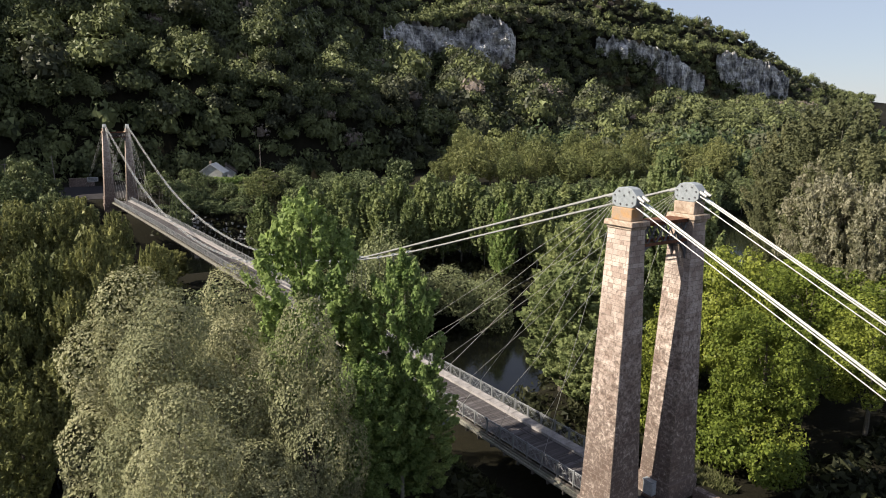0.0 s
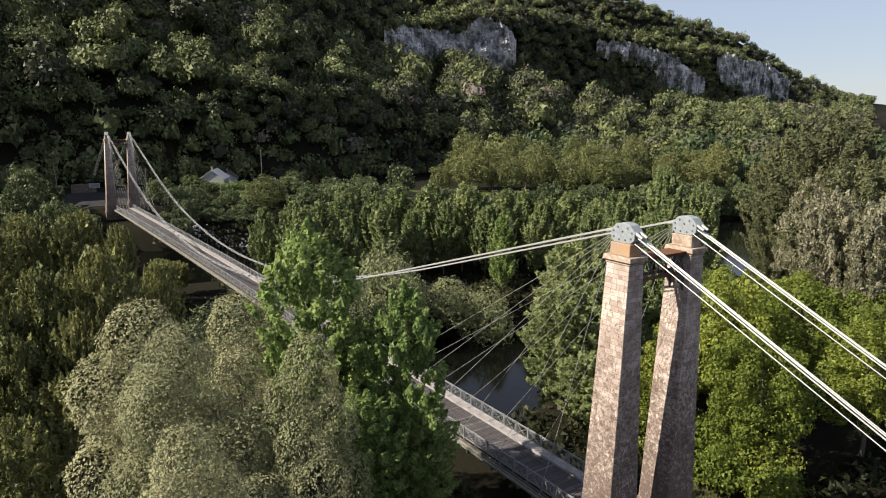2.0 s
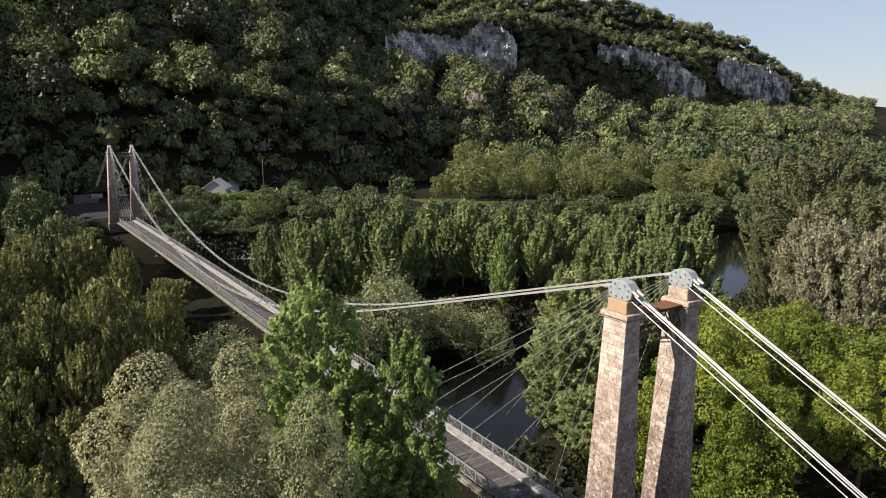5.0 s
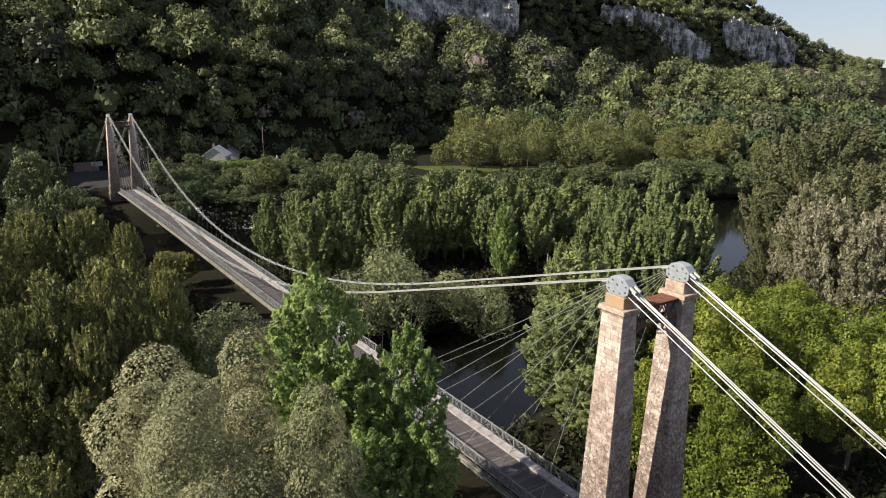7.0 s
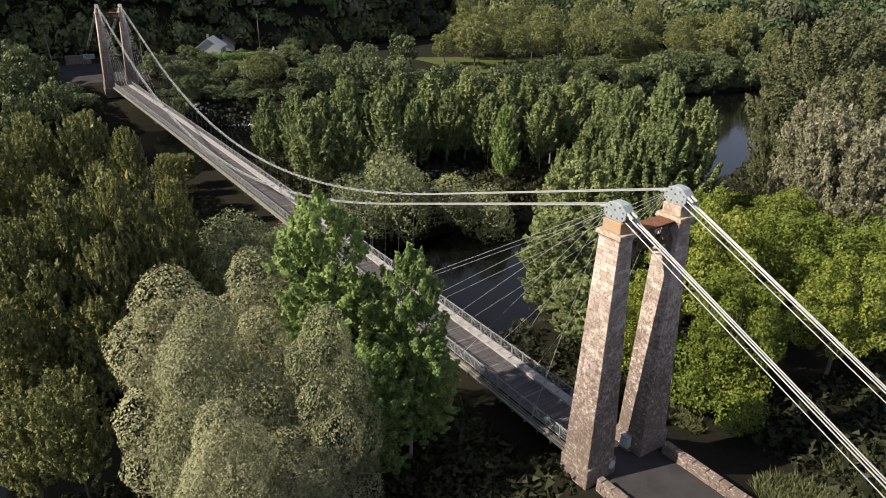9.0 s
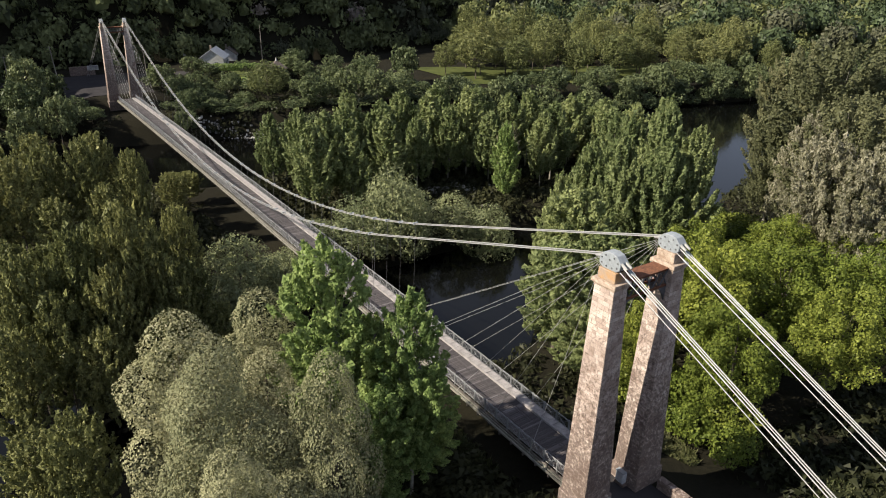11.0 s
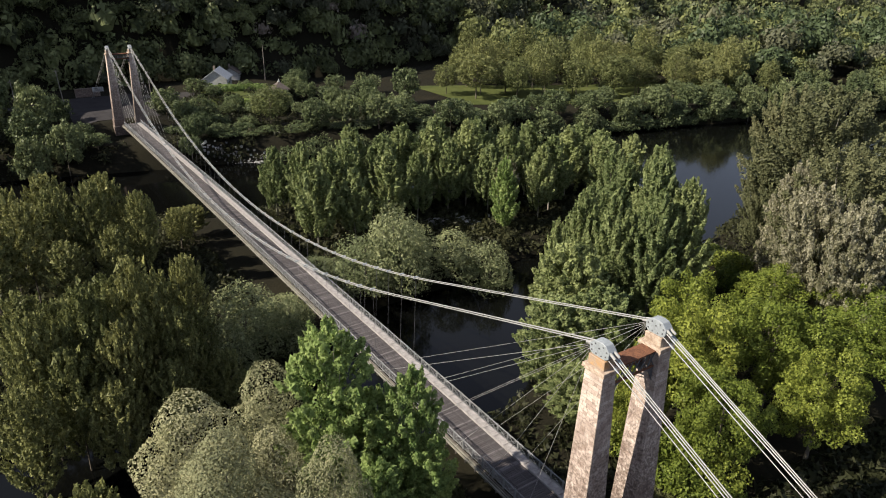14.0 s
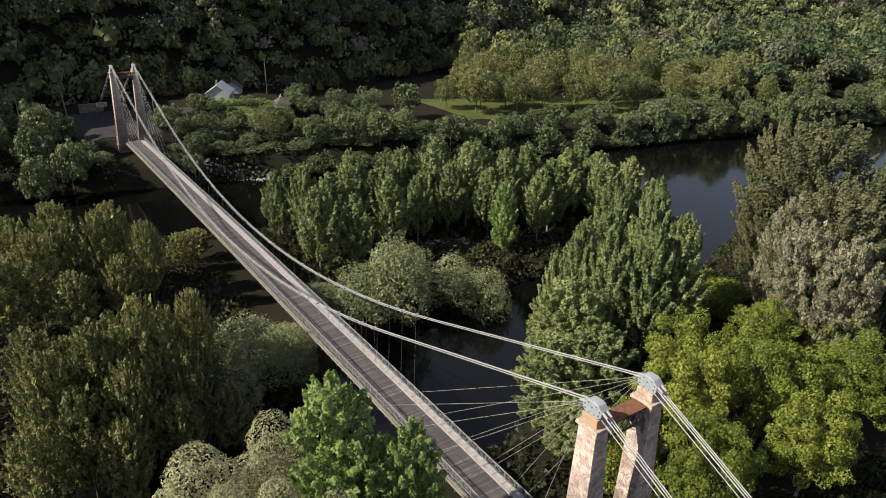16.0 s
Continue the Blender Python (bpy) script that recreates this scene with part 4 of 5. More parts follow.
plant(models("grey_alder", "leafy", 2, 16, 9, L_ISLAND, M_BARK, 44, 22000, 0.2, "green bushy tree leaning over the water beside the bridge", "tree", "waterside trees", shell=0.5, grow=0.5, limbs=5),
      [(20, -13.0, 8.6, 8.5), (24, -19, 12.0, 9), (17.5, -17.5, 9.5, 8), (28, -22, 9.5, 8), (15, -11.5, 3.5, 6)])
plant(models("silver_poplar", "feather", 3, 28, 18, L_OLIVE, M_PALEBARK, 50, 42000, 0.22, "large olive-green spreading tree with feathery outline", "tree", "big bank trees", trunk=0.014, aspect=1.5, limbs=6),
      [(24, -68, 25.0, 19), (14, -55, 20.0, 15), (33, -76, 22.5, 15), (10, -66, 23.5, 18), (29.5, -66, 15, 9)])
plant(models("white_poplar", "leafy", 2, 18, 11, L_SILVER, M_PALEBARK, 56, 24000, 0.19, "whitish-leaved poplar on the near bank", "tree", "white poplars", shell=0.4, grow=0.5),
      [(13.5, -48.5, 16.6, 8.5), (8.0, -48.0, 16.4, 8.0), (18.5, -53.5, 17.4, 7.5), (72.5, -49.0, 5.6, 4.6)])


def on_isle(x, y):
    return 84 + 0.27 * (y + 20) - 8 * (y < -50) < x < 99 + 0.27 * (y + 20) and -80 < y < -12


# island
plant(models("island_poplar", "plume", 5, 16, 7.5, L_ISLAND, M_PALEBARK, 60, 11500, 0.2, "young green poplar in a dense stand on the island", "tree", "island poplars", trunk=0.01, aspect=1.7, grow=1.1, foot=0.26),
      [(78.5, -12, 9.2, 8.2), (84, -17, 9.2, 8.8), (91, -25, 10.7, 9.4), (86, -22, 9.6, 8.8), (89.5, -35.7, 10.4, 9.4), (87, -30, 9.6, 8.8), (91, -44.7, 10.4, 9.4), (83, -47, 10.9, 9.4), (86, -40, 9.9, 9.4), (80, -55, 9.6, 9.4), (88, -53, 10.2, 9.4),
       (82, -62, 9.2, 9.4), (76, -68, 8.6, 9.4), (82, -78, 7.2, 8.8), (74, -76, 7.6, 8.8), (68, -79, 7.4, 8.2), (72, -60, 8.6, 8.8), (80, -27, 8.2, 8.2), (77, -18.5, 7.0, 7.2), (81, -34, 7.0, 7.2), (78, -49, 7.0, 7.7), (66, -70, 7.6, 8.8)]
      + scatter(61, 14, 60, 105, -80, -12, 4.5, on_isle, (13.0, 16.0), (6.5, 8.5)))
plant(models("bright_poplar", "plume", 1, 16, 6, L_POPLAR, M_PALEBARK, 66, 12000, 0.2, "single fresh-green poplar standing in front of the island stand", "tree", "", trunk=0.01, aspect=1.4, grow=0.8),
      [(69, -45.7, 7.2, 6.0)])
plant(models("white_willow", "willow", 2, 12, 8, L_GREY, M_BARK, 70, 12000, 0.22, "rounded grey-green willow on the shore of the island", "tree", "island willows", gap=0.15, shell=0.75, grow=0.4),
      [(59.2, -16, 5.9, 8.5), (61, -12.0, 1.2, 8.5), (64, -19.5, 2.0, 8), (60, -27.4, -1.2, 8.6), (54.5, -31.4, -1.8, 6.5), (52.2, 10.0, 2.8, 7.2), (48.5, 13.5, -0.5, 6.0), (50.5, 4.6, 0.2, 5.2), (57, 3, -3.2, 6), (66, -6, -3.0, 7), (71, -26, -2.5, 7)])
plant(models("alder_tree", "feather", 4, 16, 9, L_DARK, M_BARK, 80, 12000, 0.21, "dark olive-green tree in the riverside wood", "tree", "riverside wood", trunk=0.012, aspect=1.5, foot=0.25),
      [(47, 22.9, 11.4, 6.4), (46.2, 28, 9.9, 6.2), (45.8, 33, 8.4, 6.6), (52.3, 16.4, 8.3, 4.6), (51.0, 20, 7.4, 5.2), (50, 25.5, 8.6, 5.6), (49.5, 30.5, 7.4, 6.0), (43, 25.6, 6.4, 5.4), (42.5, 30.6, 5.0, 6.0), (44.5, 19.5, 5.2, 5.0), (47.5, 17.0, 3.4, 4.6), (40, 35, 3.6, 6.0), (39.5, 27.5, 1.6, 5.2), (41.5, 21.5, 1.2, 5.0), (43.5, 15.5, -0.6, 4.8),
       (54, 22.5, 5.0, 5.6), (54.5, 28, 5.4, 6.0), (56, 33.5, 6.0, 6.4), (86.6, 19.5, 9.8, 6.4), (79, 16, 8.5, 4.6), (82.4, 22, 9.9, 6.0), (83.6, 26.5, 9.4, 6.4), (80, 31, 9.0, 6.8), (87, 33, 9.5, 7.2), (93, 27, 9.0, 7.0), (90, 15.5, 3.5, 5.4), (97, 4.5, -1.6, 6), (92, 8, 0.2, 5.2), (76.5, 20.5, 4.5, 5.4), (75, 27, 4.0, 6.0), (78, 36, 7.0, 7.0), (18, 31.8, 7.2, 4.6), (20.5, 34.5, 5.0, 5.0)])
# far bank
BANK = lambda y: 151 + 0.23 * (min(y, 40) + 20)
plant(models("bank_tree", "clump", 4, 8, 9, L_BANK, M_BARK, 90, 3000, 0.32, "dark rounded tree on the far river bank", "tree", "far bank trees", gap=0.1, shell=0.55, grow=0.4),
      [(174, 21, 11.5, 11), (157, 17.5, 4.0, 10), (164, 24, 6, 11), (154, 25, 2, 10), (170, 32, 9, 11), (186, 30, 12, 12), (161, 36, 6, 11), (177, 42, 12, 12), (160, 10, -0.5, 8), (166, 13, 1, 8), (182, 16, 6, 9),
       (182, -12, 5.3, 11), (155, -12, 2.5, 8), (149, -44, 5.0, 9.6), (147, -52, 6.0, 10), (143, -60, 6.0, 11), (168, -84, 8.6, 11), (178, -74, 3.7, 10), (200, -26, 4.0, 9), (186, -33, 0.8, 8.5), (189, -58, 2.1, 9), (172, -61, 2.8, 9), (176, -22, 1.0, 8), (166, -22, -0.5, 8), (157, -26, -1.5, 7), (180, -46, 2.0, 8), (158, -66, 4.5, 9), (150, -72, 4.0, 10),
       (169, -14, 4.2, 9), (163, -17, 1.5, 8.5), (173, -19, 3.6, 9), (155, -19, -0.5, 8), (151, -10, -1.5, 7), (160, -28, -0.6, 7), (196, -30, 2.0, 7), (203, -43, 1.6, 6.5), (194, -56, 3.4, 8), (204, -62, 4.2, 9)]
      + [(BANK(y) - 1.5 + 2.5 * math.sin(y * 1.3), y, 1.8 + 2.6 * math.sin(y * 0.37), 11 + 2.5 * math.sin(y * 0.9)) for y in range(-66, -330, -7)]
      + [(BANK(y) + 8 + 3 * math.sin(y * 0.7), y, 2.6 + 2.0 * math.sin(y * 0.51), 9.0) for y in range(-76, -320, -13)])
plant(models("bank_bush", "bush", 3, 6, 8, L_BANK, M_BARK, 92, 1700, 0.31, "dark green bush hanging over the water of the far bank", "bush", "far bank bushes", gap=0.05, shell=0.6),
      [(BANK(y) - 3.5 + 1.5 * math.sin(y * 2.1), y, -4.6 + 1.6 * math.sin(y * 0.6), 8.5 + 1.5 * math.sin(y * 1.1)) for y in range(-34, -300, -6)]
      + [(BANK(y) + 3.5 + 2 * math.sin(y * 1.7), y, -2.6 + 1.5 * math.sin(y * 0.8), 8.5) for y in range(-14, -104, -6)]
      + [(175, -36, 1.0, 8), (168, -48, 0.5, 8), (160, -54, 0.5, 8), (184, -64, 1.0, 9), (196, -54, 0.0, 8), (169, -72, 1.5, 9), (190, -42, -0.5, 7), (181, -30, 0.0, 7), (165, -10, -2.0, 7), (160, -20, -3.0, 7), (206, -60, 1.0, 8), (214, -64, 2.0, 9), (200, -74, 2.0, 9), (190, -82, 3.0, 10)])
plant(models("walnut_tree", "round", 4, 16, 12, L_WALNUT, M_BARK, 96, 5200, 0.34, "round-crowned olive-brown orchard tree standing in grass", "tree", "orchard trees", gap=0.1, trunk=0.014, shell=0.7, grow=0.2),
      [(162, -35.5, 7.2, 12.5), (175, -43, 3.0, 8.5)] + [(167 - 4.9 * i + 13 * j + 2.5 * math.sin(i * 2.3 + j), -99 - 10.5 * i + 5 * (j % 2), 11.4 + 4.8 * math.sin(i * 3.1 + j * 1.7) + 0.9 * j, 11.6 + 2.8 * math.sin(i * 1.7 + 2.3 * j)) for i in range(11) for j in range(4) if (i + 3 * j) % 11 and i >= j and i + j])


# woods on the hill
def crown_model(seed, fine):
    """One rounded crown of unit radius: a ragged leafy dome and loose tufts over it."""
    r = np.random.default_rng(seed)
    bm = bmesh.new()
    bmesh.ops.create_icosphere(bm, subdivisions=2 if fine else 1, radius=1.0)
    v = np.array([p.co[:] for p in bm.verts])
    f = np.array([[p.index for p in q.verts] for q in bm.faces])
    bm.free()
    lob = r.normal(size=(13, 3))
    lob[:, 2] = np.abs(lob[:, 2]) * 0.9 - 0.2
    lob /= np.linalg.norm(lob, axis=1)[:, None]

    def reach(d):
        k = np.clip((d @ lob.T - 0.78) / 0.22, 0, 1).max(1)
        return 0.62 + 0.46 * np.sqrt(k)
    shape = np.array([1.0, 1.0, r.uniform(0.8, 1.15)])
    body = v * reach(v)[:, None] * shape * (0.56 if fine else 0.7) * r.uniform(0.84, 1.12, (len(v), 1))
    f = f[body[f][:, :, 2].mean(1) > -0.55]
    m = 520 if fine else 120
    d = r.normal(size=(m, 3))
    d[:, 2] = np.abs(d[:, 2]) - 0.25
    d /= np.linalg.norm(d, axis=1)[:, None]
    p = d * reach(d)[:, None] * shape * r.uniform(0.72, 1.12, (m, 1))
    n = d + r.normal(0, 0.5, (m, 3))
    a = np.cross(n, r.normal(size=(m, 3)))
    a /= np.linalg.norm(a, axis=1)[:, None] + 1e-9
    b = np.cross(n, a)
    b /= np.linalg.norm(b, axis=1)[:, None] + 1e-9
    s = (0.084 if fine else 0.125) * r.uniform(0.7, 1.4, (m, 1))
    t = np.stack([p - a * s - b * s, p - a * s * 0.8 + b * s, p + a * s * 1.3], 1).reshape(-1, 3)
    return np.concatenate([body, t]), np.concatenate([f, len(body) + np.arange(3 * m).reshape(-1, 3)])


FINE = [crown_model(s, True) for s in range(9)]
COARSE = [crown_model(s + 20, False) for s in range(9)]


def crowns(name, x, y, z, w, fine, mat, seed, label):
    """Many crowns in one mesh, each a turned and scaled model."""
    r = np.random.default_rng(seed)
    V, F, base = [], [], 0
    for k in range(len(x)):
        v, f = (FINE if fine[k] else COARSE)[r.integers(0, 9)]
        t = r.uniform(0, math.tau)
        c, s = math.cos(t), math.sin(t)
        u = v @ np.array([[c, s, 0], [-s, c, 0], [0, 0, 1.0]]) * w[k] * np.array([1, 1, r.uniform(0.95, 1.35)])
        V.append(u + np.array([x[k], y[k], z[k] + r.uniform(0.55, 1.15) * w[k]]))
        F.append(f + base)
        base += len(v)
    return tagged(new(name, quick_mesh(name, np.concatenate(V), np.concatenate(F), mat)), label, "woods", kind="stuff")


def table(b, tab):
    return np.interp(b, BEARING[::-1], tab[::-1])


def polar(b, r):
    return CENTRE[0] + r * np.cos(np.radians(b)), CENTRE[1] + r * np.sin(np.radians(b))


def spread_out(x, y, w, close=1.3):
    """Keeps spots whose crowns don't swallow each other."""
    cell, keep = {}, []
    for k in range(len(x)):
        i, j = int(x[k] // 14), int(y[k] // 14)
        near = [q for a in (-1, 0, 1) for c in (-1, 0, 1) for q in cell.get((i + a, j + c), ())]
        if all((x[q] - x[k]) ** 2 + (y[q] - y[k]) ** 2 > (close * 0.5 * (w[q] + w[k])) ** 2 for q in near):
            cell.setdefault((i, j), []).append(k)
            keep.append(k)
    return np.array(keep)


# cliff faces: bearing, foot and brow along each
CLIFFS = (
    [(-29.7, 65.2, 81.2), (-31.2, 67.0, 89.1), (-33.1, 64.8, 88.9), (-34.5, 70.4, 88.5), (-35.2, 73.7, 84.8), (-36.4, 65.2, 91.3), (-37.3, 60.6, 101.8), (-39.0, 63.3, 98.5), (-40.3, 68.0, 88.0)],
    [(-46.6, 83.5, 91.5), (-48.8, 82.8, 93.8), (-50.7, 78.0, 90.0), (-51.8, 66.7, 86.8), (-52.8, 51.4, 82.5), (-53.7, 46.1, 72.2), (-54.9, 54.2, 66.2)],
    [(-55.6, 75.8, 86.8), (-56.4, 65.5, 93.5), (-57.4, 58.4, 86.4), (-58.4, 48.4, 86.5), (-59.3, 46.3, 85.4), (-60.7, 51.9, 67.9)])


def on_cliff(b, z, top=0.0, low=0.0):
    hit = np.zeros(np.shape(b), bool)
    for nodes in CLIFFS:
        nb, lo, hi = np.array(nodes, float)[::-1].T
        hit |= (b > nb[0] - 0.25) & (b < nb[-1] + 0.25) & (z > np.interp(b, nb, lo) + low) & (z < np.interp(b, nb, hi) + top)
    return hit


r = np.random.default_rng(7)
# slopes
b = r.uniform(-66, 4, 30000)
r0, r3 = table(b, FOOT_R) - 2, np.where(b > -27, table(b, UP_R) + np.where(b > -15, 16, 45), table(b, TOP_R) + 22)
rad = np.sqrt(r.uniform(0, 1, 30000) * (r3 ** 2 - r0 ** 2) + r0 ** 2)
w = (3.4 + 5.4 * r.random(30000) ** 1.7) * (1 - np.clip(rad - 330, 0, 300) / 1300)
x, y = polar(b, rad)
k = spread_out(x, y, w, 1.12)
x, y, w, b, rad = x[k], y[k], w[k], b[k], rad[k]
z = height(x, y)
up = table(b, UP_R)
ok = ~((rad > up - 9) & (rad < up + 11) & (on_cliff(b, z + 1.2 * w, 0, 0) | on_cliff(b, z, -4, 0)))
ok &= ~((rad <= up - 4) & (rad > up - 60) & on_cliff(b, z + 2.0 * w, 0, 3))
hill = [np.stack([x[ok], y[ok], z[ok], w[ok], (rad < 360)[ok]])]
# the steep steps, where trees cling one above the other
b = r.uniform(-64, -2, 9000)
jump = np.interp(b, CLIFF_B, CLIFF_H)
q = r.random(9000)
rad = table(b, UP_R) - np.where(b < -26, 6, -1) + 9 * q
z = table(b, UP_Z) + jump * q - 2
w = r.uniform(3.2, 6.6, 9000)
k = spread_out(b * 12, z, w, 1.05)
k = k[(jump[k] > 5) & ~on_cliff(b[k], z[k] + 0.8 * w[k], -1, -1)]
x, y = polar(b[k], rad[k])
hill.append(np.stack([x, y, z[k], w[k], rad[k] < 330]))
# the steep foot of the hill
b = r.uniform(-36, 3, 3000)
q = r.random(3000)
rad = table(b, FOOT_R) + (table(b, MID_R) - table(b, FOOT_R)) * q
x, y = polar(b, rad)
z = height(x, y) - 1.5
w = r.uniform(2.8, 6.4, 3000)
k = spread_out(b * 5, z, w, 1.25)
hill.append(np.stack([x[k], y[k], z[k], w[k], z[k] > 12]))
hill = np.concatenate(hill, 1)
kind = r.random(hill.shape[1])
gold = 0.28 + 0.2 * np.sin(hill[0] * 0.02 + hill[1] * 0.017)
for lo, hi, mat, label in ((gold + 0.025, 2.0, L_HILL, "dense green broadleaf woodland covering the steep hillside"),
                           (0.025, gold + 0.025, L_HILLGOLD, "yellow-green trees mixed into the hillside wood"),
                           (-1.0, 0.025, L_TAN, "dry tan-coloured trees scattered over the hillside")):
    m = (kind >= lo) & (kind < hi)
    crowns("hill_woods", *hill[:4, m], hill[4, m] > 0, mat, 8, label)
# the wood on the flat ground
b, rad = r.uniform(-68, -20, 26000), r.uniform(225, 560, 26000)
x, y = polar(b, rad)
w = 4.2 + 4.2 * r.random(26000) ** 1.5
edge = np.where(y > -86, 238, 165 + 0.47 * (np.maximum(y, -210) + 105) + np.where(y > -200, 50, 4) + 0.2 * np.minimum(y + 210, 0))
m = (rad < table(b, FOOT_R) + 4) & (x > edge) & (y < -162)
x, y, w, rad = x[m], y[m], w[m], rad[m]
k = spread_out(x, y, w, 1.3)
x, y, w, rad = x[k], y[k], w[k], rad[k]
kind = r.random(len(x))
tall = r.uniform(0, 6, len(x))
for lo, hi, mat, label in ((0.45, 2.0, L_VALLEY, "green broadleaf wood on the flat ground below the hill"), (0.28, 0.45, L_HILLGOLD, "yellow-green trees in the wood below the hill"),
                           (-1.0, 0.28, L_WALNUT, "olive-brown trees in the wood below the hill")):
    m = (kind >= lo) & (kind < hi)
    crowns("valley_woods", x[m], y[m], height(x[m], y[m]) + 1.0 + tall[m], w[m], rad[m] < 400, mat, 9, label)


# cliffs in the steep steps
def cliff(nodes, seed):
    n, m = 110, 34
    nb, lo, hi = np.array(nodes, float)[::-1].T
    i, j = np.meshgrid(np.linspace(nb[0], nb[-1], n), np.linspace(0, 1, m), indexing="ij")
    wav = np.array([noise.fractal((q * 3, seed * 3, 0), 0.9, 2.0, 3) for q in i[:, 0]])[:, None]
    low = np.interp(i, nb, lo) + 5.0 * np.roll(wav, 23, 0) - 7
    top = np.interp(i, nb, hi) + 4.5 * wav
    z = low + (top - low) * j
    r0 = table(i, UP_R)
    arc = np.radians(i) * r0
    dr = np.array([[11.0 * noise.fractal((aa * 0.05, zz * 0.05, seed * 7), 0.8, 2.0, 6) + 4.0 * abs(noise.noise((aa * 0.16, zz * 0.05, seed))) for aa, zz in zip(ra, rz)] for ra, rz in zip(arc, z)])
    rr = r0 - 4.0 + dr
    x, y = polar(i, rr)
    v = np.stack([x, y, z], -1)
    bx, by = polar(i[:, -1], rr[:, -1] + 14)
    crest = np.stack([bx, by, z[:, -1] + 1.0], -1)
    k = (np.arange(n - 1)[:, None] * m + np.arange(m - 1)[None]).ravel()
    f = np.stack([k, k + m, k + m + 1, k + 1], -1)
    e = n * m
    t = np.arange(n - 1)
    cap = np.stack([t * m + m - 1, (t + 1) * m + m - 1, e + t + 1, e + t], -1)
    me = quick_mesh("cliff", np.concatenate([v.reshape(-1, 3), crest]), np.concatenate([f, cap]), M_CLIFF)
    return tagged(new("cliff", me), "pale grey limestone cliff face with dark vertical streaks", "cliff", kind="structure")


for k, nodes in enumerate(CLIFFS):
    cliff(nodes, k + 1.0)


# undergrowth below the trees
def thicket(name, seed, n, x0, x1, y0, y1, keep, mat, size, label):
    rg = np.random.default_rng(seed)
    x, y = rg.uniform(x0, x1, n * 3), rg.uniform(y0, y1, n * 3)
    ok = keep(x, y)
    x, y = x[ok][:n], y[ok][:n]
    z = height(x, y)
    V = []
    for k in range(len(x)):
        q = 30
        w = size * rg.uniform(0.6, 1.4)
        d = rg.normal(size=(q, 3))
        d /= np.linalg.norm(d, axis=1)[:, None]
        d[:, 2] = np.abs(d[:, 2])
        p = d * np.array([w, w, w * rg.uniform(0.5, 1.1)]) * rg.uniform(0.6, 1.0, q)[:, None] + (x[k], y[k], z[k])
        nn = d + rg.normal(0, 0.5, (q, 3))
        nn /= np.linalg.norm(nn, axis=1)[:, None]
        a = np.cross(nn, rg.normal(size=(q, 3)))
        a /= np.linalg.norm(a, axis=1)[:, None] + 1e-9
        b = np.cross(nn, a)
        s = (w * 0.16 * rg.uniform(0.6, 1.5, q))[:, None]
        V.append(np.stack([p - a * s - b * s * 0.7, p - a * s * 0.8 + b * s * 0.8, p + a * s * 1.4], 1).reshape(-1, 3))
    v = np.concatenate(V)
    i = np.arange(len(v) // 3) * 3
    me = quick_mesh(name, v, np.stack([i, i + 1, i + 2], -1), mat)
    return tagged(new(name, me), label, "bushes", kind="stuff")


clear = lambda x, y: (np.abs(y) > 4.5) & (height(x, y) > WATER_Z + 0.4)
thicket("undergrowth", 3, 1300, 2, 36, 6, 46, lambda x, y: clear(x, y), L_SHRUB_SHADE, 1.1, "green brambles and shrubs under the trees, darkened for shade")
thicket("undergrowth", 4, 3200, 44, 118, -95, 66, lambda x, y: clear(x, y), L_SHRUB_SHADE, 1.7, "green scrub covering the island floor, darkened for shade")
thicket("undergrowth", 5, 700, 5, 45, -95, -5, lambda x, y: clear(x, y), L_SHRUB_SHADE, 1.4, "green scrub along the near bank, darkened for shade")
thicket("undergrowth", 6, 600, 90, 185, -330, 60, lambda x, y: clear(x, y) & (x < 158 + 0.23 * (y + 20)) & (x > 138 + 0.23 * (y + 20)), L_SHRUB_SHADE, 1.8, "green scrub hanging over the far bank, darkened for shade")
thicket("undergrowth", 7, 420, 148, 200, -80, -8, lambda x, y: clear(x, y) & (y < -10), L_SHRUB_SHADE, 1.9, "green shrubs on the slopes below the gardens, darkened for shade")
thicket("undergrowth", 8, 800, 0, 24, 3.6, 17, lambda x, y: clear(x, y), L_SHRUB_SHADE, 1.35, "green brambles and nettles beside the deck, darkened for shade")
thicket("undergrowth", 10, 500, -30, -2, -40, -13, lambda x, y: clear(x, y), L_SHRUB_SHADE, 1.5, "scrub beside the road embankment, darkened for shade")
thicket("undergrowth", 11, 420, 148, 196, 7, 62, lambda x, y: clear(x, y) & (y > 13.5), L_SHRUB_SHADE, 1.9, "shrubs on the far bank beside the road, darkened for shade")


# ---- near approach ----
def structure(name, bm, mat, label, category):
    me = bm_mesh(name, bm, mat) if isinstance(bm, bmesh.types.BMesh) else bm
    return tagged(new(name, me), label, category, kind="structure")


bm = bmesh.new()
box(bm, -70, 1.62, -2.95, 2.95, -1.8, -1.4)
structure("road", bm, M_ASPHALT, "dark worn asphalt road leading onto the bridge", "road")
rng = random.Random(11)


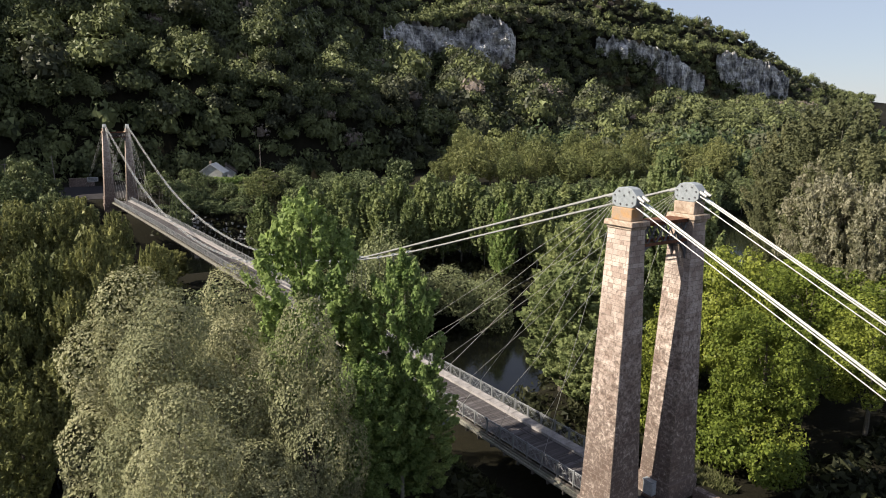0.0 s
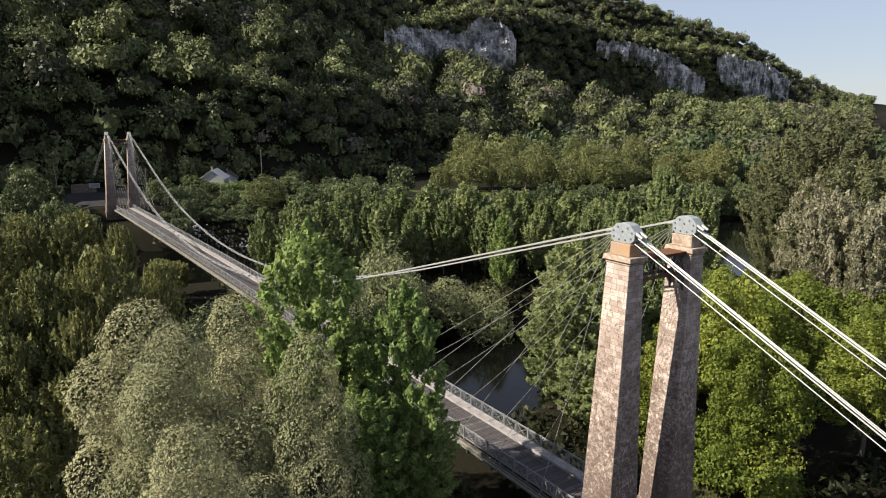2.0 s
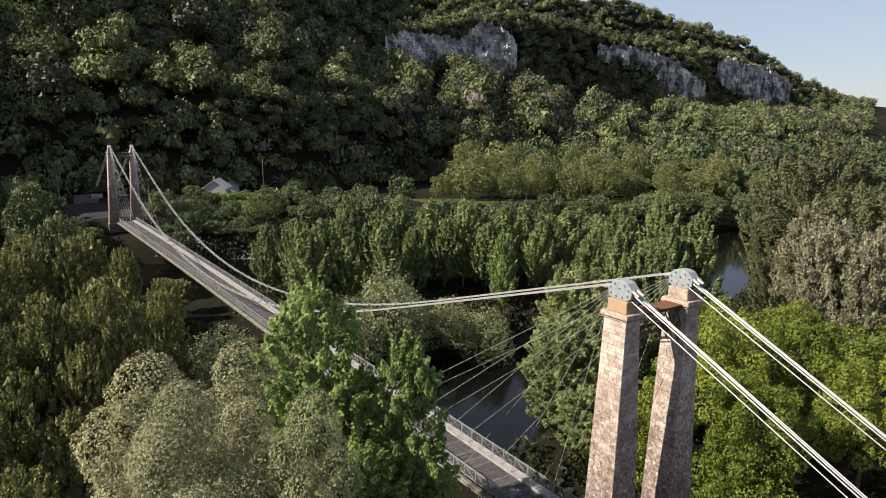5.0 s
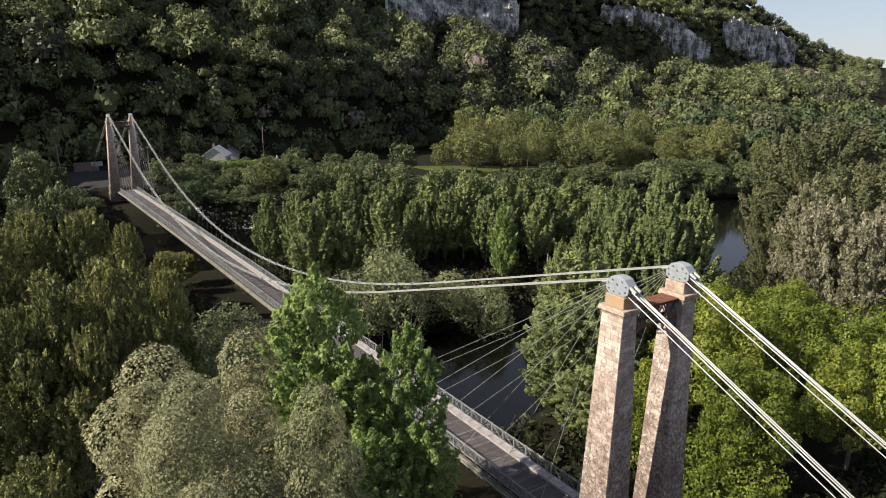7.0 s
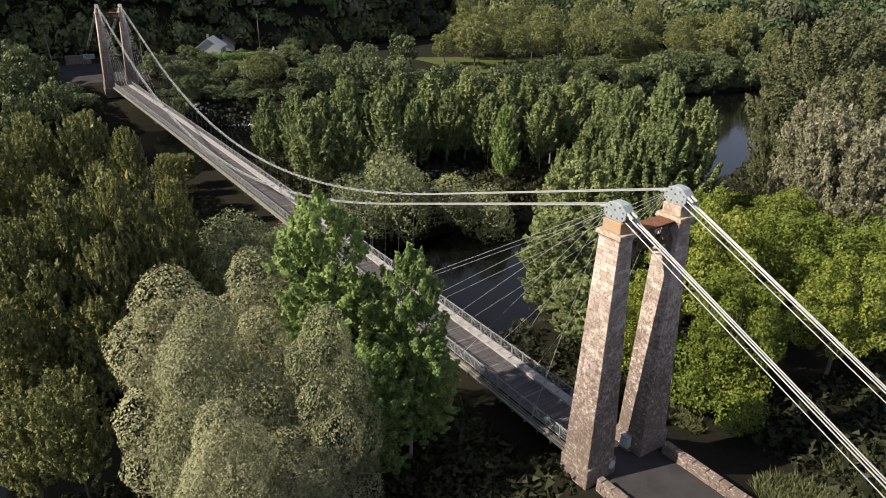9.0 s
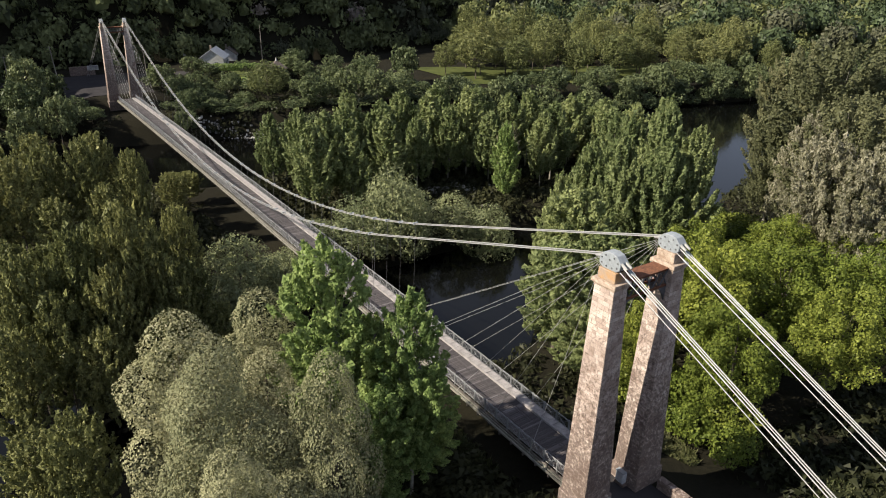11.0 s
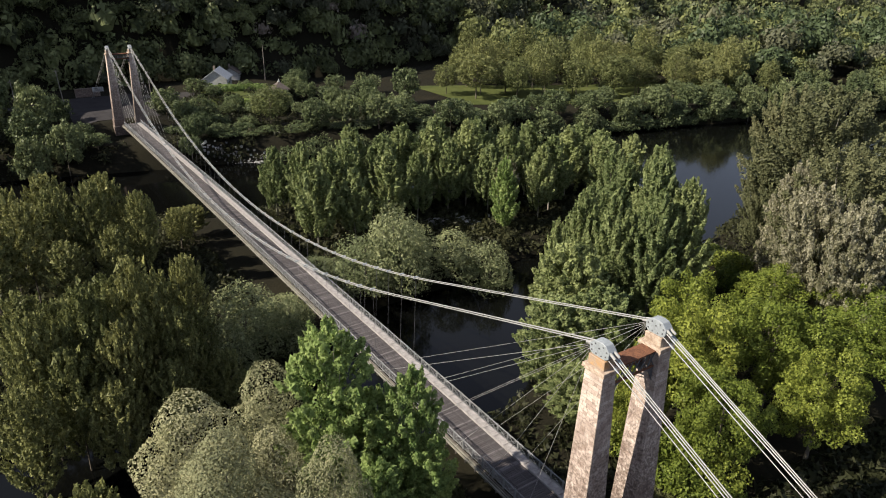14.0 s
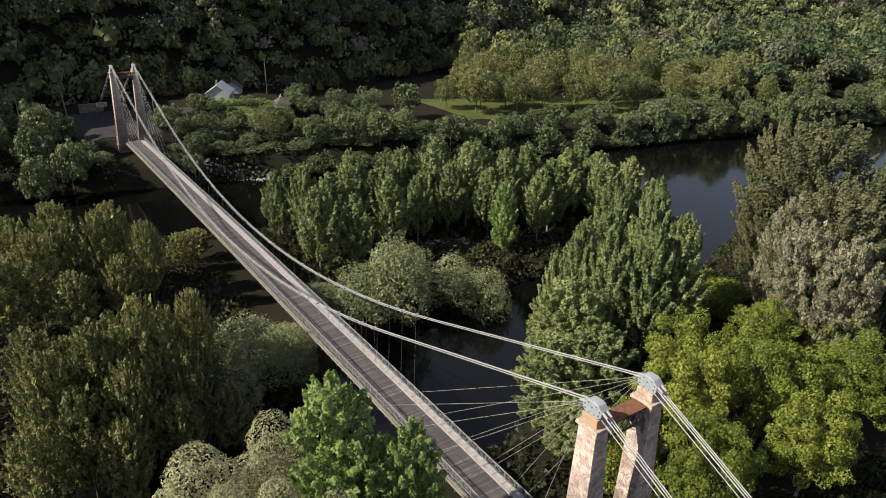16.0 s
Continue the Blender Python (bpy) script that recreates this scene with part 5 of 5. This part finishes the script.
def masonry(name, x0, x1, y0, y1, z0, z1, label, category, course=0.42, length=0.7):
    """A rough stone block wall: a mortar core and stones on the two long sides and ends."""
    core = bmesh.new()
    box(core, x0 + 0.04, x1 - 0.04, y0 + 0.04, y1 - 0.04, z0, z1 - 0.03)
    wall = structure(name, core, M_MORTAR, label, category)
    z = z0
    while z < z1 - 0.05:
        h = min(course * rng.uniform(0.8, 1.2), z1 - z)
        for side in range(4):
            a, b = (x0, x1) if side < 2 else (y0, y1)
            u = a
            while u < b - 0.05:
                w = min(length * rng.uniform(0.6, 1.4), b - u)
                p = rng.uniform(0.0, 0.03)
                st = bmesh.new()
                if side < 2:
                    ya, yb = (y0 - p, y0 + 0.08) if side == 0 else (y1 - 0.08, y1 + p)
                    box(st, u + 0.012, u + w - 0.012, ya, yb, z + 0.012, z + h - 0.012, 0.01)
                else:
                    xa, xb = (x0 - p, x0 + 0.08) if side == 2 else (x1 - 0.08, x1 + p)
                    box(st, xa, xb, u + 0.012, u + w - 0.012, z + 0.012, z + h - 0.012, 0.01)
                part("stone", st, M_STONE, wall)
                u += w
        z += h
    return wall


for sy in (-1, 1):
    ya, yb = (3.1, 3.55) if sy > 0 else (-3.55, -3.1)
    wall = masonry("parapet_wall", -19, -1.7, ya, yb, -1.9, -0.75, "low weathered stone parapet beside the road", "wall", 0.4, 0.75)
    x = -19.0
    while x < -1.75:
        w = min(rng.uniform(0.7, 1.2), -1.7 - x)
        st = bmesh.new()
        box(st, x + 0.01, x + w - 0.01, ya - 0.05, yb + 0.05, -0.75, -0.57 + rng.uniform(-0.02, 0.02), 0.02)
        part("coping_stone", bevelled(st, 0.02), M_STONE, wall)
        x += w
masonry("abutment", -2.2, 1.55, -4.3, 4.3, -9.5, -1.82, "rough stone abutment under the pylons", "abutment", 0.5, 0.9)
masonry("abutment", SPAN - 1.55, SPAN + 2.2, -4.3, 4.3, -9.5, -1.82, "rough stone abutment of the far bank", "abutment", 0.55, 1.1)

cab = thing("junction_cabinet", "small pale grey metal cabinet on a stone ledge beside a pylon", "cabinet", "", (0.1, -1.15, -1.4))
bm = bmesh.new()
box(bm, -0.55, 0.35, -0.4, 0.3, 0.0, 0.22)
part("ledge", bevelled(bm, 0.03), M_STONE, cab)
bm = bmesh.new()
box(bm, -0.4, 0.3, -0.22, 0.22, 0.22, 1.12)
body = part("body", bevelled(bm, 0.02), M_PALEROOF, cab)
bm = bmesh.new()
box(bm, -0.45, 0.35, -0.27, 0.27, 1.12, 1.18)
part("lid", bevelled(bm, 0.015), M_STEEL, cab)
bm = bmesh.new()
box(bm, -0.35, 0.25, 0.222, 0.245, 0.28, 1.05)
door = part("door", bevelled(bm, 0.006), M_PALEROOF, body)
bm = bmesh.new()
box(bm, -0.425, -0.4, -0.17, 0.17, 0.28, 1.05)
part("panel", bm, M_PALEROOF, body)

sign = thing("traffic_sign", "small round white traffic sign on a short post", "sign", "", (-1.3, 1.75, -1.4))
bm = bmesh.new()
bar(bm, (0, 0, 0), (0, 0, 1.1), 0.03, 6)
part("post", bm, M_RAIL, sign)
bm = bmesh.new()
bar(bm, (-0.03, 0, 0.85), (0.0, 0, 0.85), 0.32, 20)
part("disc", bm, M_WHITE, sign)


def grass(name, seed, n, cx, cy, rx, ry, h, label):
    r = np.random.default_rng(seed)
    a = r.uniform(0, math.tau, n)
    q = np.sqrt(r.uniform(0, 1, n))
    x, y = cx + rx * q * np.cos(a), cy + ry * q * np.sin(a)
    ok = (np.abs(y) > 3.8)
    x, y = x[ok], y[ok]
    n = len(x)
    p = np.stack([x, y, height(x, y) - 0.05], 1)
    t = r.uniform(0, math.tau, n)
    w = np.stack([np.cos(t), np.sin(t), 0 * t], 1) * 0.035
    hh = h * r.uniform(0.5, 1.2, n)
    lean = np.stack([r.normal(0, 0.25, n), r.normal(0, 0.25, n), np.ones(n)], 1) * hh[:, None]
    v = np.stack([p - w, p + w, p + lean * 0.6 + w * 0.7, p + lean + np.stack([r.normal(0, 0.15, n), r.normal(0, 0.15, n), 0 * t], 1)], 1).reshape(-1, 3)
    i = np.arange(n) * 4
    return tagged(new(name, quick_mesh(name, v, np.stack([i, i + 1, i + 2, i + 3], -1), L_GRASS)), label, "grass", kind="stuff")


grass("tall_grass", 1, 7000, -10, -9.5, 4.2, 3.0, 1.0, "tall green grass below the road embankment")
grass("tall_grass", 2, 2600, 3.5, -11.0, 3.4, 1.2, 0.6, "tall green grass in front of the trees")
grass("tall_grass", 3, 4000, 11, 3.5, 3.0, 2.8, 0.9, "tall grass growing below the deck")
grass("tall_grass", 4, 5000, -14, -17, 7.0, 5.0, 0.7, "rough grass by the near bank trees")


# ---- far side ----
def patch(name, x0, x1, y0, y1, step, mat, label, category, lift=0.07, shear=0.0):
    xs = np.linspace(x0, x1, int((x1 - x0) / step) + 2)
    ys = np.linspace(y0, y1, int(abs(y1 - y0) / step) + 2)
    X, Y = np.meshgrid(xs, ys, indexing="ij")
    X = X + shear * (Y - y0)
    v = np.stack([X, Y, height(X, Y) + lift], -1).reshape(-1, 3)
    ny = len(ys)
    i, j = np.meshgrid(np.arange(len(xs) - 1), np.arange(ny - 1), indexing="ij")
    a = (i * ny + j).ravel()
    return structure(name, quick_mesh(name, v, np.stack([a, a + ny, a + ny + 1, a + 1], -1), mat), None, label, category)


patch("lawn", 157, 196, -102, -215, 4, M_TURF, "short sunlit grass of the orchard", "lawn", 0.16, 0.47)
patch("lawn", 186, 206, -28, -52, 3, M_TURF, "mown garden grass in front of the house", "lawn", 0.14)
patch("pavement", 176, 213, -9, 12, 3, M_PAVE, "worn grey paved junction beyond the bridge", "pavement", 0.10)
patch("road", 197, 208, -9.2, -26, 3, M_ASPHALT, "asphalt road along the foot of the hill", "road", 0.12)
patch("road", 197, 208, 12.2, 60, 3, M_ASPHALT, "asphalt road along the foot of the hill", "road", 0.12)

wall = masonry("retaining_wall", 214.5, 215.3, 0, 7, -2.6, 0.9, "grey retaining wall at the foot of the hill", "wall", 0.6, 1.4)
board = thing("sign_board", "white direction board with dark unreadable lines on a wall", "sign", "", (214.35, 0.5, 0.4))
bm = bmesh.new()
box(bm, -0.05, 0.0, -1.6, 1.6, -0.7, 0.7)
part("board", bm, M_WHITE, board)
for k in range(3):
    bm = bmesh.new()
    box(bm, -0.07, -0.052, -1.3, 0.6 + 0.3 * k, -0.48 + 0.36 * k, -0.32 + 0.36 * k)
    part("line_bar", bm, M_DARKSTEEL, board)


def pole(x, y, h, r, label, lean=0.0, arm=True):
    th = thing("utility_pole", label, "pole", "poles on the far bank", (x, y, float(height(x, y))))
    bm = bmesh.new()
    bar(bm, (0, 0, -0.4), (0, lean, h), r, 8, r * 0.6)
    part("shaft", bm, M_WOOD, th)
    if arm:
        bm = bmesh.new()
        bar(bm, (0, lean - 0.7, h - 0.5), (0, lean + 0.7, h - 0.5), 0.05, 5)
        part("crossarm", bm, M_WOOD, th)
    return th


pole(203, 11.6, 10.5, 0.16, "leaning weathered wooden pole beside the road", 0.6)
pole(205, -13, 8.0, 0.12, "thin grey wooden pole beside the road")
pole(199, 24, 9.0, 0.14, "grey wooden pole among the trees")
pole(220.9, -56.1, 12.5, 0.15, "tall thin pale mast at the foot of the hill", 0.0, False)
gp = thing("gate_pillar", "white rendered gate pillar near the house", "pillar", "", (231, -31.6, float(height(231, -31.6))))
bm = bmesh.new()
box(bm, -0.4, 0.4, -0.45, 0.45, -0.5, 4.6)
part("shaft", bevelled(bm, 0.03), M_WHITE, gp)
bm = bmesh.new()
box(bm, -0.5, 0.5, -0.55, 0.55, 4.6, 4.85)
part("cap", bevelled(bm, 0.03), M_WHITE, gp)


def gable_house(name, label, x, y, turn, w, d, hw, hr, roof, windows, category="house"):
    th = thing(name, label, category, "", (x, y, float(height(x, y)) - 0.1, 0, 0, turn))
    bm = bmesh.new()
    prism(bm, [(-w / 2, -0.5), (w / 2, -0.5), (w / 2, hw), (0, hr), (-w / 2, hw)], -d / 2, d / 2)
    part("wall", bm, M_WHITE, th, "white rendered walls")
    for sx in (-1, 1):
        bm = bmesh.new()
        e = 0.45
        slope = (hr - hw) / (w / 2)
        a = [(sx * (w / 2 + e), hw - e * slope), (0, hr + 0.02), (0, hr + 0.24), (sx * (w / 2 + e), hw - e * slope + 0.2)]
        prism(bm, a if sx < 0 else a[::-1], -d / 2 - 0.4, d / 2 + 0.4)
        bmesh.ops.recalc_face_normals(bm, faces=bm.faces)
        part("roof", bm, roof, th)
    for fx, fy, z, ww, wh, side in windows:
        fr = bmesh.new()
        if side == "y":
            box(fr, fx - ww / 2 - 0.08, fx + ww / 2 + 0.08, fy - 0.03, fy + 0.05, z - 0.08, z + wh + 0.08)
        else:
            box(fr, fx - 0.05, fx + 0.03, fy - ww / 2 - 0.08, fy + ww / 2 + 0.08, z - 0.08, z + wh + 0.08)
        win = part("window", fr, M_PALEROOF, th)
        pn = bmesh.new()
        if side == "y":
            box(pn, fx - ww / 2, fx + ww / 2, fy + 0.05, fy + 0.062, z, z + wh)
        else:
            box(pn, fx - 0.062, fx - 0.05, fy - ww / 2, fy + ww / 2, z, z + wh)
        part("pane", pn, M_GLASS, win)
    bm = bmesh.new()
    box(bm, 0.5, 1.1, -0.3, 0.3, hr - 0.8, hr + 1.0)
    part("chimney", bevelled(bm, 0.03), M_MORTAR, th)
    return th


gable_house("house", "white rendered house with pale grey gabled roof behind a hedge", 212.0, -36.4, 62, 7.5, 9.0, 3.6, 6.2, M_PALEROOF,
            [(-3.75, -2.4, 1.0, 1.0, 1.3, "x"), (-3.75, 0.2, 1.0, 1.0, 1.3, "x"), (-3.75, 2.6, 0.2, 1.0, 2.1, "x"), (-1.4, 4.5, 1.0, 1.0, 1.3, "y"), (1.4, 4.5, 1.0, 1.0, 1.3, "y")])
gable_house("outbuilding", "low dark-roofed annexe beside the white house", 226.5, -46.0, 62, 5.5, 6.5, 2.6, 4.4, M_ROOF, [(-2.75, 0.0, 0.9, 0.9, 1.0, "x")], "building")

kiosk = thing("kiosk", "small shelter with brown pyramid roof and white peak", "shelter", "", (191, -49.8, float(height(191, -49.8))))
bm = bmesh.new()
box(bm, -2.2, 2.2, -2.2, 2.2, -0.4, 2.6)
part("wall", bm, M_WHITE, kiosk)
bm = bmesh.new()
box(bm, -2.8, 2.8, -2.8, 2.8, 2.6, 4.8, 2.5)
part("roof", bm, M_ROOF, kiosk)
bm = bmesh.new()
box(bm, -0.32, 0.32, -0.32, 0.32, 4.8, 5.8, 0.3)
part("finial", bm, M_WHITE, kiosk)


def hedge(x0, y0, x1, y1, h, w, leaf, seed, label):
    n = max(4, int(math.hypot(x1 - x0, y1 - y0) / (w * 0.6)))
    cx, cy = (x0 + x1) / 2, (y0 + y1) / 2
    z = float(height(cx, cy))
    lobes = [((x0 + (x1 - x0) * k / (n - 1)) - cx, (y0 + (y1 - y0) * k / (n - 1)) - cy, h * 0.5, w * 0.6, w * 0.6, h * 0.55) for k in range(n)]
    th = thing("hedge", label, "hedge", "garden hedges", (cx, cy, z))
    part("crown", leaf_mesh("crown", lobes, 420 * n, 0.3, leaf, seed, 0.1, 0.8, 0.5, 1.3), None, th)


hedge(205, -32, 199, -47, 2.2, 2.2, L_POPLAR, 1, "clipped bright green hedge in front of the house")
hedge(195, -29, 183, -50, 1.6, 1.8, L_POPLAR, 2, "low sunlit green garden hedge")
hedge(188, -26, 176, -44, 1.5, 1.8, L_OLIVE, 3, "low yellowish garden hedge")
hedge(178, -62, 168, -82, 2.2, 3.0, L_POPLAR, 4, "broad green hedge beside the orchard")


def boulders(name, seed, n, x0, y0, x1, y1, spread, size, label):
    r = np.random.default_rng(seed)
    base = np.array([(-1, -1, -1), (1, -1, -1), (1, 1, -1), (-1, 1, -1), (-1, -1, 1), (1, -1, 1), (1, 1, 1), (-1, 1, 1)], float) * 0.5
    faces = np.array([(3, 2, 1, 0), (4, 5, 6, 7), (0, 1, 5, 4), (1, 2, 6, 5), (2, 3, 7, 6), (3, 0, 4, 7)])
    V, F = [], []
    for k in range(n):
        t = r.uniform(0, 1)
        c = np.array([x0 + (x1 - x0) * t + r.normal(0, spread), y0 + (y1 - y0) * t + r.normal(0, spread), 0])
        c[2] = max(float(height(c[0], c[1])), WATER_Z - 0.1) + 0.1
        s = size * r.uniform(0.5, 1.4)
        V.append(base * s * r.uniform(0.6, 1.1, 3) + r.normal(0, 0.1 * s, (8, 3)) + c)
        F.append(faces + 8 * k)
    return tagged(new(name, quick_mesh(name, np.concatenate(V), np.concatenate(F), M_CLIFF)), label, "rocks", kind="stuff")


boulders("riprap", 1, 150, 152.5, -13, 144.5, -29, 0.9, 0.42, "pale rocks along the waterline of the far bank")
boulders("gravel_bank", 2, 160, 80, -36, 76, -46, 1.2, 0.7, "pale stones at the edge of the island wood")
